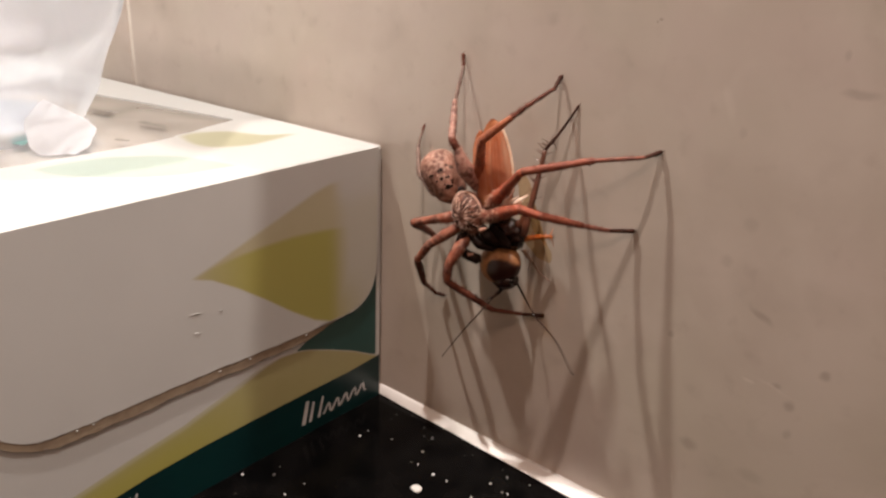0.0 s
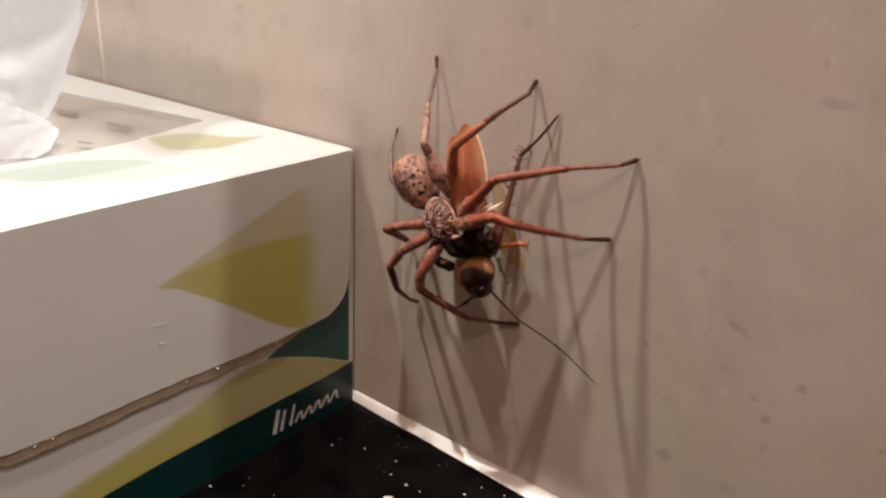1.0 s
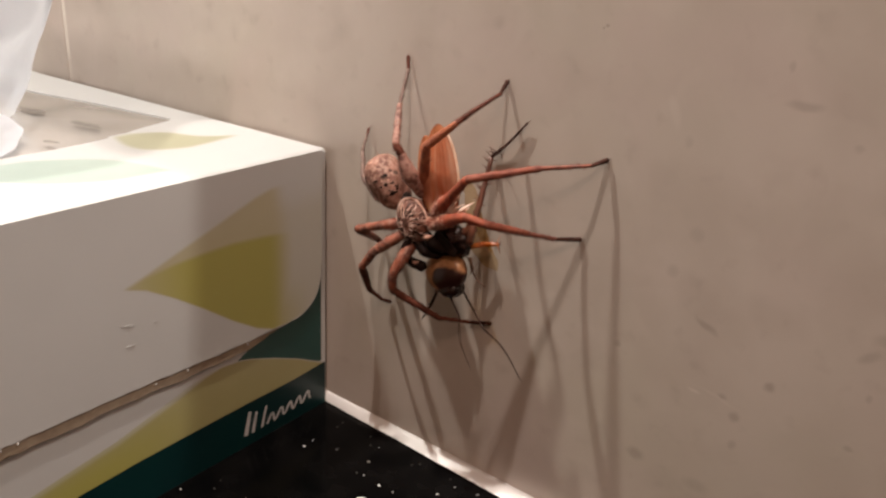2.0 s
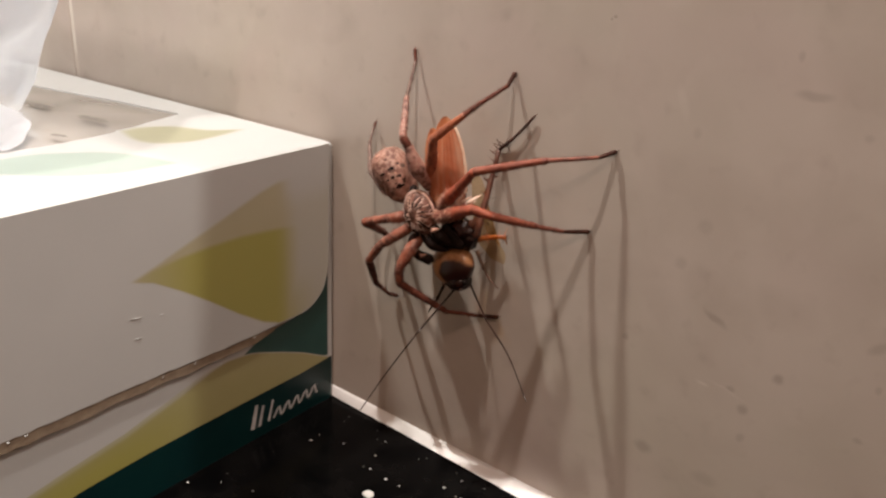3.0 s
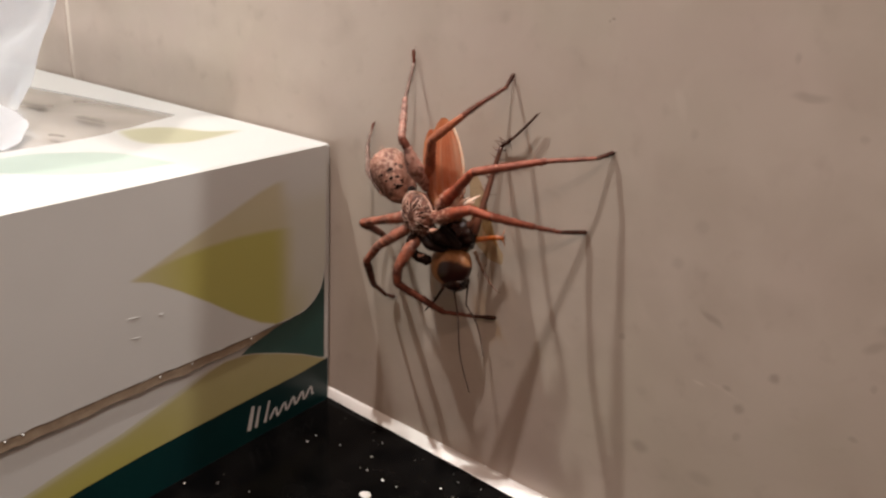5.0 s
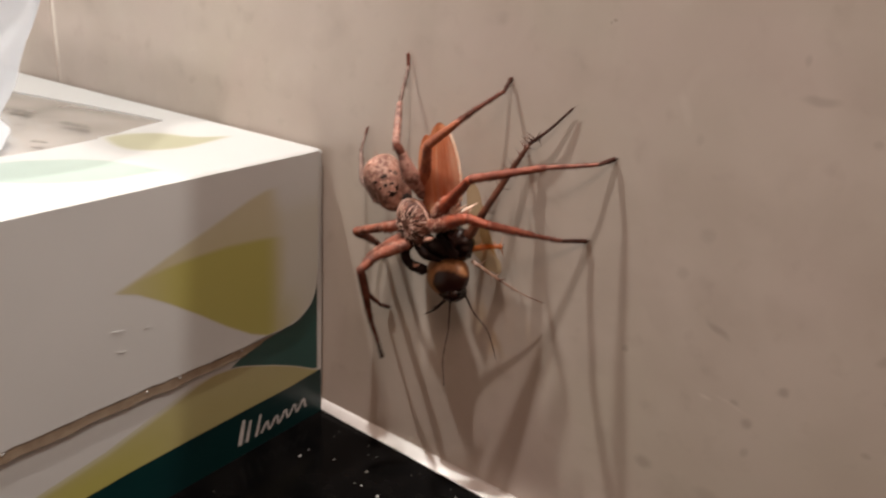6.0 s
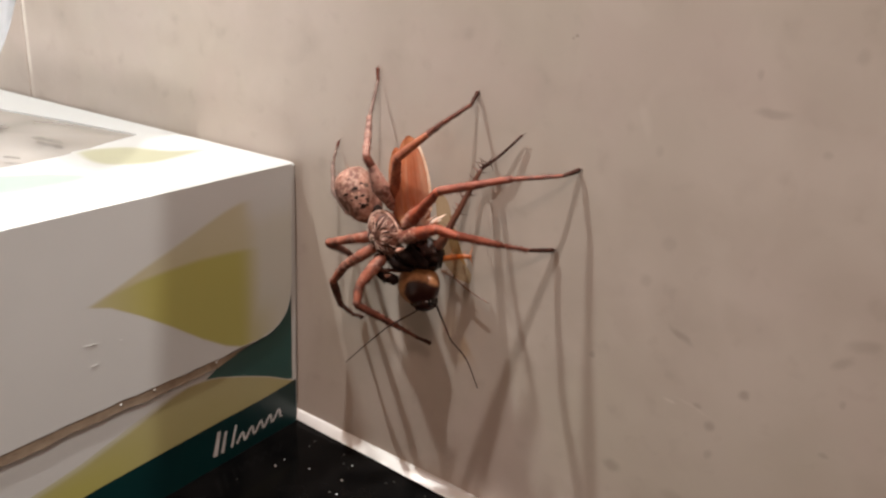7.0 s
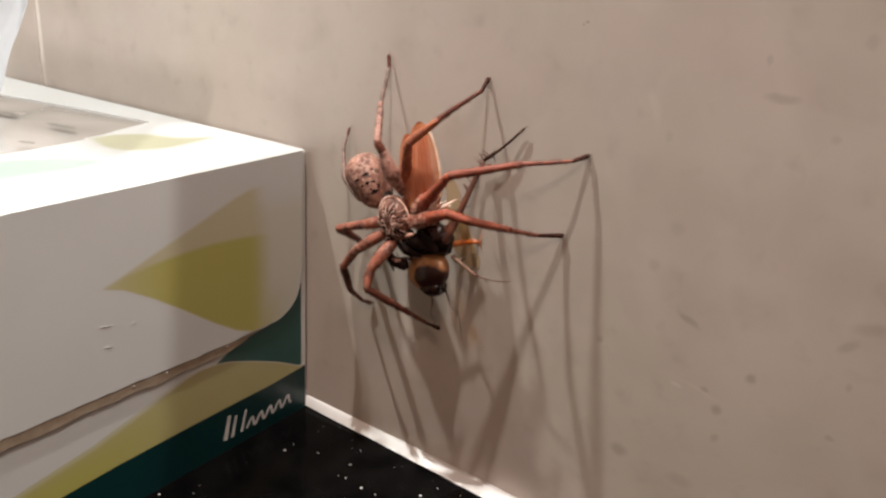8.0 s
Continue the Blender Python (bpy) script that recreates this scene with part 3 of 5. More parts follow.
def carton_body():
    b = bmesh.new()
    cx, cy = END - CL / 2, -CW / 2
    loops = [[b.verts.new((x, y, z)) for x, y in ring_line(cx, cy, CL / 2 - i, CW / 2 - 0.0006 - i, 0.0008)]
             for z, i in ((0.0001, 0.0001), (0.0002, 0), (CH - 0.0009, 0), (CH - 0.0003, 0.0003), (CH, 0.0010))]
    for a, c in zip(loops, loops[1:]):
        for k in range(len(a)):
            b.faces.new((a[k], a[(k + 1) % len(a)], c[(k + 1) % len(a)], c[k]))
    b.faces.new(loops[0])
    hole = []
    for v in loops[-1]:
        dx, dy = v.co.x - cx, v.co.y - cy
        k = opening_reach(abs(dx), abs(dy))
        hole.append((cx + dx * k, cy + dy * k))
    rim = [b.verts.new((x, y, CH)) for x, y in hole]
    inner = [b.verts.new((x, y, CH - 0.0007)) for x, y in hole]
    for a, c in ((loops[-1], rim), (rim, inner)):
        for k in range(len(a)):
            b.faces.new((a[k], a[(k + 1) % len(a)], c[(k + 1) % len(a)], c[k]))
    return b, hole


bm, hole = carton_body()
shell = part("carton", bm, CARD, carton, smooth=False)
on_end = lambda u, v, w: Vector((END + w, u / 1000, v / 1000))
on_top = lambda u, v, w: Vector((u / 1000, v / 1000, CH + w))

# clear film with a slit over the opening, and the folded tissues under it
bm = bmesh.new()
rings = []
for i in range(15):
    k = i / 14
    row = []
    for x, y in hole:
        a = math.atan2(y + 0.056, x + 0.086)
        px_, py_ = -0.086 + 0.024 * math.cos(a), -0.056 + 0.020 * math.sin(a)
        x, y = px_ + (x - px_) * k, py_ + (y - py_) * k
        row.append(bm.verts.new((x, y, CH - 0.0004 + (1 - k) * 0.0014 + 0.0014 * noise.noise((x * 45, y * 80, 1)) * (1 - k ** 4))))
    rings.append(row)
for p, q in zip(rings, rings[1:]):
    for j in range(len(p)):
        bm.faces.new((p[j], p[(j + 1) % len(p)], q[(j + 1) % len(p)], q[j]))
film = part("film", bm, FILM, carton, "clear crinkled plastic film over the opening")
film.visible_shadow = False
# Flat grey patches paint the shade of slits in the film.
for i, (u, v, long_, turn) in enumerate(((-66.0, -32.2, 4.6, 0.05), (-47.0, -30.3, 4.6, 0.12), (-37.0, -43.6, 2.2, 0.35))):
    ring_ = []
    for k in range(18):
        a = math.tau * k / 18
        r = 1 + 0.5 * noise.noise((math.cos(a) * 1.3, math.sin(a) * 1.3, i * 4.0))
        p, q = long_ * r * math.cos(a), long_ * 0.30 * r * math.sin(a)
        ring_.append((u + p * math.cos(turn) - q * math.sin(turn), v + p * math.sin(turn) + q * math.cos(turn)))
    part("crease", outline_plate(bmesh.new(), ring_, 0.0012, 0.00004, on_top), SLIT_SHADE, film, "flat grey patch painted as a shaded slit in the film", smooth=False)
part("print", outline_plate(bmesh.new(), curve([(-44, -61.6), (-44, -61.6), (-48, -62.4), (-52, -60.2), (-53, -57.2), (-53, -57.2), (-48, -58.2)], 5), 0.0016, 0.00004, on_top), FILM_INK, film, "small teal print on the film", smooth=False)
bm = bmesh.new()
for i in range(13):
    box(bm, (-CL + 0.006, -CW + 0.006, 0.002 + i * 0.0044), (-0.006, -0.006, 0.0056 + i * 0.0044), 0.0012)
tagged(part("tissue_stack", bm, TISSUE), "stack of folded white tissues inside the box", "tissues")

# loose end flap with its worn lower edge
FLAP = 0.0006
TOP = CH * 1000 - 0.1
flap_line = curve([(-2.6, TOP), (-2.6, TOP), (-2.6, 46), (-2.8, 38), (-3.7, 33.2), (-5.4, 30.2), (-8.6, 28.0), (-13, 27.1), (-18, 27), (-30, 26.8), (-45, 27.1), (-60, 27.2),
                   (-75, 27.3), (-82, 27.5), (-87, 28.4), (-91.5, 31.6), (-95, 37), (-96.5, 46), (-96.5, TOP), (-96.5, TOP)], 8)
rng = random.Random(4)
flap_line = [(u, v + (rng.uniform(-0.16, 0.16) if v < 28 else 0)) for u, v in flap_line]
flap = part("end_flap", outline_plate(bmesh.new(), flap_line, 0.0002, 0.0004, on_end), CARD, carton, "white printed end flap with a worn lower edge", smooth=False)
# a brown strip whose colour paints the shade that the flap casts below it
upper = [(u, v + 0.1 if u > -84 else v + 0.5) for u, v in flap_line if v < 36]
lower = []
for u, v in upper:
    k = min(1.0, max(0.0, (-u - 16.5) / 9))
    lower.append((u, v - 0.25 - 2.1 * k ** 0.8 * (1 - 0.25 * noise.noise((u * 0.13, 2, 0))) - 0.35 * noise.noise((u * 0.45, 5, 0)) * min(1, k * 4)))
part("shade_strip", outline_plate(bmesh.new(), upper + lower[::-1], 0.00026, 0.0002, on_end), FLAP_SHADE, flap, "brown strip painted as the shade under the flap", smooth=False)
for u, v in ((-25.5, 26.5), (-41, 26.6), (-48.5, 26.7), (-75.5, 27.0), (-78.5, 27.1)):
    b = bmesh.new()
    blob(b, on_end(u, v - 0.2, FLAP), (0, 1, 0.3), (1, 0, 0), (0.00026, 0.00016, 0.00018), cuts=2)
    part("nub", b, CARD, flap)
for u, v, s_ in ((-53.2, 41.0, 1.6), (-47.4, 39.8, 0.6), (-53.0, 36.8, 1.1)):
    b = bmesh.new()
    tube(b, [on_end(u - 0.9 * s_, v + 0.12 * s_, FLAP), on_end(u, v, FLAP + 0.00006), on_end(u + 0.9 * s_, v - 0.2 * s_, FLAP)], [0.00003, 0.00008, 0.00003], 6, 3)
    part("scuff", b, CARD, flap)

P_ = 0.000008


def leaf_print(upper, lower, inks, to_world, lift):
    """A printed leaf between an upper and a lower outline that share their first end (millimetres along the face).
    Each of the inks is a name and a function of the place on the face that gives its density."""
    b = bmesh.new()
    layers = [(b.verts.layers.float.new(name), density) for name, density in inks]

    columns = []
    for i in range(131):
        u = upper[0][0] + (upper[-1][0] - upper[0][0]) * i / 130
        low, high = height(lower, u), height(upper, u)
        column = []
        for k in range(81):
            w = low + (high - low) * k / 80
            v = b.verts.new(to_world(u, w, lift))
            for layer, density in layers:
                v[layer] = density(u, w)
            column.append(v)
        columns.append(column)
    for p, q in zip(columns, columns[1:]):
        for a in range(len(p) - 1):
            b.faces.new((p[a], p[a + 1], q[a + 1], q[a]))
    return b


def height(line, u):
    """The height of an outline at u."""
    for (a, p), (c, q) in zip(line, line[1:]):
        if a <= u <= c:
            return p + (q - p) * (u - a) / (c - a)
    return line[-1][1]


def ease(a, b, x):
    k = min(1.0, max(0.0, (x - a) / (b - a)))
    return k * k * (3 - 2 * k)


LEAF_LOW = [(-54.6, 48.4), (-48.8, 46.5), (-42.7, 42.8), (-36.1, 38.2), (-29.0, 32.9), (-22.8, 28.9), (-19.5, 27.5), (-17.5, 27.25), (-13, 27.3), (-8.6, 28.2), (-5.4, 30.4), (-3.75, 33.3), (-2.9, 38)]
LEAF_HIGH = [(-54.6, 48.4), (-48.5, 50.3), (-42.1, 52.6), (-35.3, 54.9), (-28.1, 57.4), (-22.0, 59.5), (-17.3, 60.7), (-10, 61.2), (-2.9, 61.0)]
DARK_HIGH = [(-53.5, 48.2), (-48.6, 49.6), (-42.2, 50.4), (-35.5, 50.8), (-28.3, 50.9), (-20.6, 50.3), (-15.8, 49.8), (-10, 48.5), (-4, 46)]


def pale_ink(u, w):
    """The wash of the whole leaf: crisp along its outlines, thin towards the box's edge."""
    rim = ease(-0.2, 1.4, height(LEAF_HIGH, u) - w) * ease(0, 0.6, w - height(LEAF_LOW, u) + (0.6 if u > -19 else 0))
    return rim * (0.42 + 0.58 * ease(-11.5, -19.5, u)) * (1 - 0.8 * ease(52, 60, w) * ease(-19, -12, u))


def deep_ink(u, w):
    """The darker leaf inside it, with a blurred far side."""
    rim = ease(-0.3, 1.0, height(DARK_HIGH, u) - w) * ease(0, 0.8, w - height(LEAF_LOW, u) + (0.8 if u > -19 else 0))
    low = 1 - ease(29, 40, w)
    return rim * max(ease(-11.2, -19.4, u), 0.55 * low * ease(-4, -17, u)) * (0.35 * ease(-54, -48, u) + 0.65 * ease(-54, -37, u))


part("leaf_print", leaf_print(LEAF_HIGH, LEAF_LOW, (("ink", pale_ink), ("deep", deep_ink)), on_end, FLAP + P_), OLIVE, flap, smooth=False)
LOW_LEAF = [(-99, 7.0), (-90, 10.6), (-81.5, 13.4), (-69.7, 15.6), (-57.3, 17.6), (-49.1, 19.8), (-41.3, 22.0), (-36.5, 23.0), (-32.5, 23.3), (-27, 22.7), (-24.1, 21.9), (-17.3, 19.3), (-10.2, 16.2), (-2.2, 11.9)]
LOW_EDGE = [(-99, 6.8), (-98, 4.8), (-86, 6.9), (-76.5, 8.6), (-66, 9.9), (-53.6, 10.6), (-40, 10.9), (-24.3, 11.1), (-12, 11.1), (-2.2, 11.7)]


def low_ink(u, w):
    """The wash of the lower leaf, soft along its upper side."""
    return ease(-0.1, 0.5 + 1.7 * ease(-30, -44, u), height(LOW_LEAF, u) - w)


def low_deep(u, w):
    """Its greener ink, dense towards the far tip and along the lower side."""
    return (0.25 + 0.75 * ease(-32, -62, u)) * (1 - 0.45 * ease(0.25, 1.0, (w - height(LOW_EDGE, u)) / max(1.0, height(LOW_LEAF, u) - height(LOW_EDGE, u))))


part("leaf_print", leaf_print(LOW_LEAF, LOW_EDGE, (("ink", low_ink), ("deep", low_deep)), on_end, 2 * P_ + 0.000008), PALE_OLIVE, shell, smooth=False)
prints = [
    ("base_band", TEAL, shell, on_end, 0.0, [(-1.3, 0.03), (-1.3, 0.03), (-1.3, 11.8), (-1.3, 11.8), (-12, 11.2), (-24.3, 11.2), (-40, 11.0), (-53.6, 10.7), (-66, 10.0), (-76.5, 8.7), (-86, 7.0), (-110.5, 2.5), (-110.5, 2.5), (-110.5, 0.03), (-110.5, 0.03)]),
    ("leaf_print", MID_TEAL, shell, on_end, P_, [(-2.6, 12.4), (-2.6, 12.4), (-2.6, 38), (-2.6, 38), (-9, 36), (-9, 36), (-18, 30), (-18, 27), (-21.2, 26.1), (-28, 22.9), (-28, 22.9), (-15, 17)]),
    ("leaf_print", PALE_LEAF, shell, on_top, 0.0, [(-37.8, -30.4), (-37.8, -30.4), (-38.2, -25.6), (-36.4, -21), (-33, -17.4), (-25.2, -13.9), (-20.2, -6.5), (-20.2, -6.5), (-19, -13), (-18.2, -19), (-18.2, -23.9), (-20.6, -29.4), (-24.3, -32.4), (-30.1, -32.6)]),
    ("leaf_print", MINT, shell, on_top, P_, [(-6.2, -35.4), (-6.2, -35.4), (-13.3, -37.0), (-19.9, -39.2), (-24.5, -42.8), (-27.5, -47.1), (-30.6, -52.4), (-31.5, -60), (-31, -67), (-31, -67), (-24, -65.5), (-16.9, -60.4), (-12.2, -55.5), (-9.6, -51.4), (-7.6, -47), (-6.8, -41.5)]),
]
for name, mat, owner, plane, lift, line in prints:
    if mat in (TEAL, MID_TEAL):
        part(name, outline_plate(bmesh.new(), curve(line, 6), lift + 0.000004, 0.000004, plane), mat, owner, smooth=False)
    else:
        part(name, ink_plate(bmesh.new(), curve(line, 6), lift + 0.000008, 0.10 if mat == MINT else 0.22, plane), mat, owner, smooth=False)

# printed mark drawn as plain bars and a wavy ribbon


def mark_bar(bm, a, b, wide):
    """A slanted plain bar on the end face."""
    a, b = Vector(a), Vector(b)
    side = Vector((b.y - a.y, a.x - b.x)).normalized() * wide / 2
    outline_plate(bm, [tuple(a - side), tuple(a + side), tuple(b + side * 0.8), tuple(b - side * 0.8)], 4 * P_, 0.00003, on_end)


for strokes in (((-26.6, 2.9), (-25.2, 8.7), 1.2), ((-24.6, 2.8), (-23.3, 7.8), 0.9), ((-21.9, 2.9), (-20.4, 8.0), 0.75)):
    bm = bmesh.new()
    mark_bar(bm, *strokes)
    part("mark_stroke", bm, SILVER, shell, "silver stroke of a printed mark", smooth=False)
bm = bmesh.new()
wave = [(-20.2 + 14.0 * k / 100, 4.0 + 0.9 * k / 100 + 1.15 * math.sin(math.tau * k / 20.0 - 1.0)) for k in range(101)]
for a, b in zip(wave, wave[1:]):
    mark_bar(bm, (a[0] + 0.3 * (a[1] - 3.8), a[1]), (b[0] + 0.3 * (b[1] - 3.8), b[1]), 0.7)
part("mark_stroke", bm, SILVER, shell, "wavy silver stroke of a printed mark", smooth=False)

for y0, z0 in ((-71.4, 5.6), (-69.9, 5.7)):
    part("mark_stroke", outline_plate(bmesh.new(), curve([(y0, z0), (y0 + 0.5, z0 + 0.1), (y0 + 1.3, z0 + 1.7), (y0 + 0.8, z0 + 1.7)], 5), 4 * P_, 0.00003, on_end), SILVER, shell, "silver stroke of a printed mark", smooth=False)


# ---- the tissue pulled up from the box ----
def tissue():
    """A flared sheet: a drooping lobe in front, a hollow and a ridge above it, then a wide open lip that leans to the
    wall.
    The lip is out of view and shaped to shade the box top.
    """
    b = bmesh.new()
    grid = []
    for i in range(77):
        high = 1.12 * i / 76
        u = high if high < 1 else 1 + 0.25 * (high - 1)
        row = []
        for j in range(97):
            a = radians(-150 + 300 * j / 96)
            front = max(0.0, math.cos(a + 0.75)) ** 1.5
            r = 0.026 + 0.034 * u ** 1.2
            r += front * (0.016 * math.exp(-((u - 0.03) / 0.11) ** 2) - 0.006 * math.exp(-((u - 0.18) / 0.07) ** 2) + 0.008 * math.exp(-((u - 0.31) / 0.055) ** 2)
                          - 0.005 * math.exp(-((u - 0.47) / 0.10) ** 2) + 0.012 * u * u)
            r += (0.003 + 0.006 * u) * noise.noise((a * 1.5, u * 1.6, 2.0)) + 0.0025 * math.sin(a * 6 + u * 2) * u + 0.003 * noise.noise((a * 3.1, u * 5.5, 6.0))
            r += 0.0012 * noise.noise((a * 9.0, u * 7.0, 3.0)) * min(1.0, u * 4)
            z = CH + 0.0006 + 0.070 * high - 0.004 * front * math.exp(-((u - 0.25) / 0.15) ** 2) + 0.004 * u * noise.noise((a * 3, u * 4, 8.0))
            back = r * math.sin(a)
            # Unseen lip pushed back and aside to shade the box top's rear strip.
            limit = 0.0266 + 0.013 * min(1.0, max(0.0, (z - 0.097) / 0.012))
            kept = min(back, limit + 0.06 * (back - limit))
            lean = 0.022 * min(1.0, max(0.0, (z - 0.100) / 0.012)) * max(0.0, math.sin(a + 0.3)) * (math.cos(a) > 0)
            row.append(b.verts.new((-0.086 + r * math.cos(a) + 1.3 * (back - kept) * max(0.0, math.cos(a)) ** 0.5 + lean * min(1.0, 3 * max(0.0, math.cos(a))), -0.056 + kept, z)))
        grid.append(row)
    for p, q in zip(grid, grid[1:]):
        for j in range(96):
            b.faces.new((p[j], p[j + 1], q[j + 1], q[j]))
    return b


def fold():
    """A small puffed lobe of the sheet that hangs over the film."""
    b = bmesh.new()
    across, back = Vector((0.40, 0.916, 0)), Vector((-0.916, 0.40, 0))
    grid = []
    for i in range(25):
        v = i / 24
        half = 0.0068 * math.sin(math.pi * (0.10 + 0.80 * v)) ** 0.6 * (1 + 0.10 * noise.noise((v * 4.0, 1.0, 0.0)))
        row = []
        for j in range(33):
            u = -1 + j / 16
            puff = 0.0012 * (1 - u * u) * math.sin(math.pi * min(1.0, v + 0.15))
            crease = 0.0012 * noise.noise((u * 1.8, v * 2.4, 4.0)) + 0.0002 * noise.noise((u * 7, v * 8, 1.0))
            row.append(b.verts.new(Vector((-0.0412, -0.0582, CH + 0.0004 + 0.0070 * v - 0.0020 * u * v)) + across * (0.0022 + half * u + 0.002 * v) + back * (0.014 * v - puff - crease - 0.004)))
        grid.append(row)
    for p, q in zip(grid, grid[1:]):
        for j in range(32):
            b.faces.new((p[j], p[j + 1], q[j + 1], q[j]))
    return b


pulled = thing("tissue", (-0.086, -0.056, CH), "crumpled white tissue standing up out of the box", "tissue")
part("sheet", tissue(), TISSUE, pulled)
part("fold", fold(), LIT_FOLD, pulled, "bright puffed fold of the tissue")

# ---- spider ----
spider = thing("spider", mm(34, 0, 60), "large mottled brown hunting spider gripping a cockroach on the tiles", "spider")

LEGS = {
    "a": [(23.0, -0.6, 88.8), (23.7, -1.2, 86.5), (25.7, -6.0, 80.3), (30.5, -12.6, 74.3), (31.6, -12.2, 72.6), (34.2, -8.4, 64.3)],
    "b": [(46.5, -0.4, 87.2), (46.5, -2.6, 85.1), (43.7, -7.2, 82.0), (42.8, -10.6, 80.2), (37.2, -12.0, 75.1), (32.8, -5.0, 62.0)],
    "c": [(68.2, -0.4, 76.7), (66.2, -2.6, 75.7), (58.8, -7.2, 74.5), (48.4, -14.4, 71.7), (44.7, -13.2, 67.7), (38.5, -9.6, 61.5)],
    "d": [(64.9, -0.4, 61.1), (61.3, -2.8, 60.8), (57.2, -6.0, 61.6), (51.9, -13.2, 64.0), (48.4, -14.4, 64.7), (37.2, -9.6, 59.4)],
    "e": [(17.8, -0.6, 47.5), (17.3, -2.4, 49.2), (19.3, -8.4, 52.8), (19.4, -10.8, 54.1), (26.0, -10.8, 56.5), (31.2, -9.0, 58.3)],
    "f": [(20.4, -0.6, 34.2), (18.4, -1.2, 34.4), (18.9, -6.0, 38.5), (22.0, -12.0, 46.6), (25.5, -12.6, 51.1), (32.7, -9.6, 57.0)],
    "g": [(47.2, -0.6, 37.9), (42.5, -1.2, 36.9), (38.0, -6.0, 38.1), (31.3, -13.2, 44.7), (31.6, -13.8, 48.0), (34.3, -9.6, 55.7)],
    "h": [(13.0, -0.6, 72.5), (13.1, -1.2, 71.4), (14.1, -3.6, 68.6), (17.6, -7.2, 63.9), (21.7, -7.8, 60.7), (31.0, -8.4, 60.8)],
}
RADII = (0.00044, 0.00032, 0.00056, 0.00076, 0.00086, 0.00102)
LEG_PARTS = {}


def leg(key, mottled, thin=1.0):
    """A leg: the thigh is the part, and the pieces beyond the knee hang on it."""
    rng = random.Random(ord(key))
    joints = [mm(*p) for p in LEGS[key]]
    r = [q * thin for q in RADII]
    if key == "e":
        r[0], r[1], r[2] = r[0] * 1.4, r[1] * 2.0, r[2] * 1.35
    main = LEG_PALE if key in "ah" else LEG_TAN if key == "b" else LEG_SPOT if mottled else LEG
    b = bmesh.new()
    mid = (joints[4] + joints[5]) / 2 + Vector((0, -0.0006, 0))
    hairy_tube(b, [joints[4], mid, joints[5]], [r[4], r[5] * (1.85 if key == "a" else 1.3 if key in "cdg" else 1.1), r[5]], 260, 0.0007, rng)
    thigh = part("leg", b, main, spider, "mottled brown hairy leg" if mottled else "reddish-brown hairy leg", origin=joints[5])
    made = [thigh]
    if key in "cd":
        b = bmesh.new()
        for k in range(220):
            u = rng.choice((0.08, 0.2, 0.33, 0.47, 0.6)) + rng.uniform(-0.045, 0.045)
            way = (joints[4] - joints[5]).normalized()
            out = way.orthogonal().normalized()
            out.rotate(Matrix.Rotation(rng.random() * math.tau, 3, way))
            root = joints[5].lerp(joints[4], u) + (mid - (joints[4] + joints[5]) / 2) * 4 * u * (1 - u) + out * r[5] * 1.12
            spike(b, root, root + (out + way * rng.uniform(-0.9, 0.2)) * 0.0006, 0.00010)
        part("tuft", b, FUZZ, thigh, "pale pinkish rings of fuzz", origin=joints[5])
    for i, name in ((3, "patella"), (2, "tibia"), (1, "metatarsus"), (0, "tarsus")):
        b = bmesh.new()
        p, q = joints[i], joints[i + 1]
        mid = (p + q) / 2
        bulge = 1.08 if i > 1 else 1.0
        ends = (r[i], r[i + 1])
        if i == 1 or (key == "b" and i == 2):
            ends = (r[1], r[1] * 1.25)
        elif key == "b" and i == 3:
            ends = (r[2], r[4])
        hairy_tube(b, [p, mid, q], [ends[0], sum(ends) / 2 * bulge, ends[1] * 1.02], (40, 130, 260, 90)[i], 0.00032 if i == 0 else 0.00055, rng)
        if i == 0:
            for k in (-1, 1):
                spike(b, p, p + (p - q).normalized() * 0.0007 + Vector((0.0003 * k, 0.0003, 0.0003 * k)), 0.0001)
        if i == 1:
            for k in range(4):
                root = p.lerp(q, 0.2 + 0.2 * k)
                spike(b, root, root + Vector((rng.uniform(-1, 1), rng.uniform(-1, 0.3), rng.uniform(-1, 1))).normalized() * 0.0012, 0.00007)
        if key in "bcd":
            mat = (LEG_DARK, LEG_BROWN if key == "b" else LEG_MID, LEG_BROWN if key == "b" else LEG_DULL, main)[i]
        elif key in "ah":
            mat = LEG_BROWN if i == 0 or (i == 3 and key == "a") else main if i >= 2 and key == "a" else LEG_GREY
        else:
            mat = main if i == 3 else (LEG_MID if key == "e" else LEG_BROWN) if i else LEG_DARK
        made.append(part(name, b, mat, thigh, "dark brown leg tip" if i == 0 else "", origin=q))
    LEG_PARTS[key] = made


for key in "abcdefgh":
    leg(key, key in "aefgh", 0.6 if key == "h" else 0.9 if key == "a" else 1.0)

# abdomen, front shield, jaws and feelers
bm = bmesh.new()
rng = random.Random(11)
blob(bm, mm(25.4, -8.2, 64.8), (-0.75, 0.10, 0.66), (0.62, 0, 0.78), (0.0059, 0.0040, 0.0038), lambda u: (1.0 + 0.14 * u) * (1.03 - u * u) ** -0.16)
for v in bm.verts:
    v.co += Vector((noise.noise(v.co * 260), noise.noise(v.co * 260 + Vector((9, 0, 0))), noise.noise(v.co * 260 + Vector((0, 9, 0))))) * 0.00025
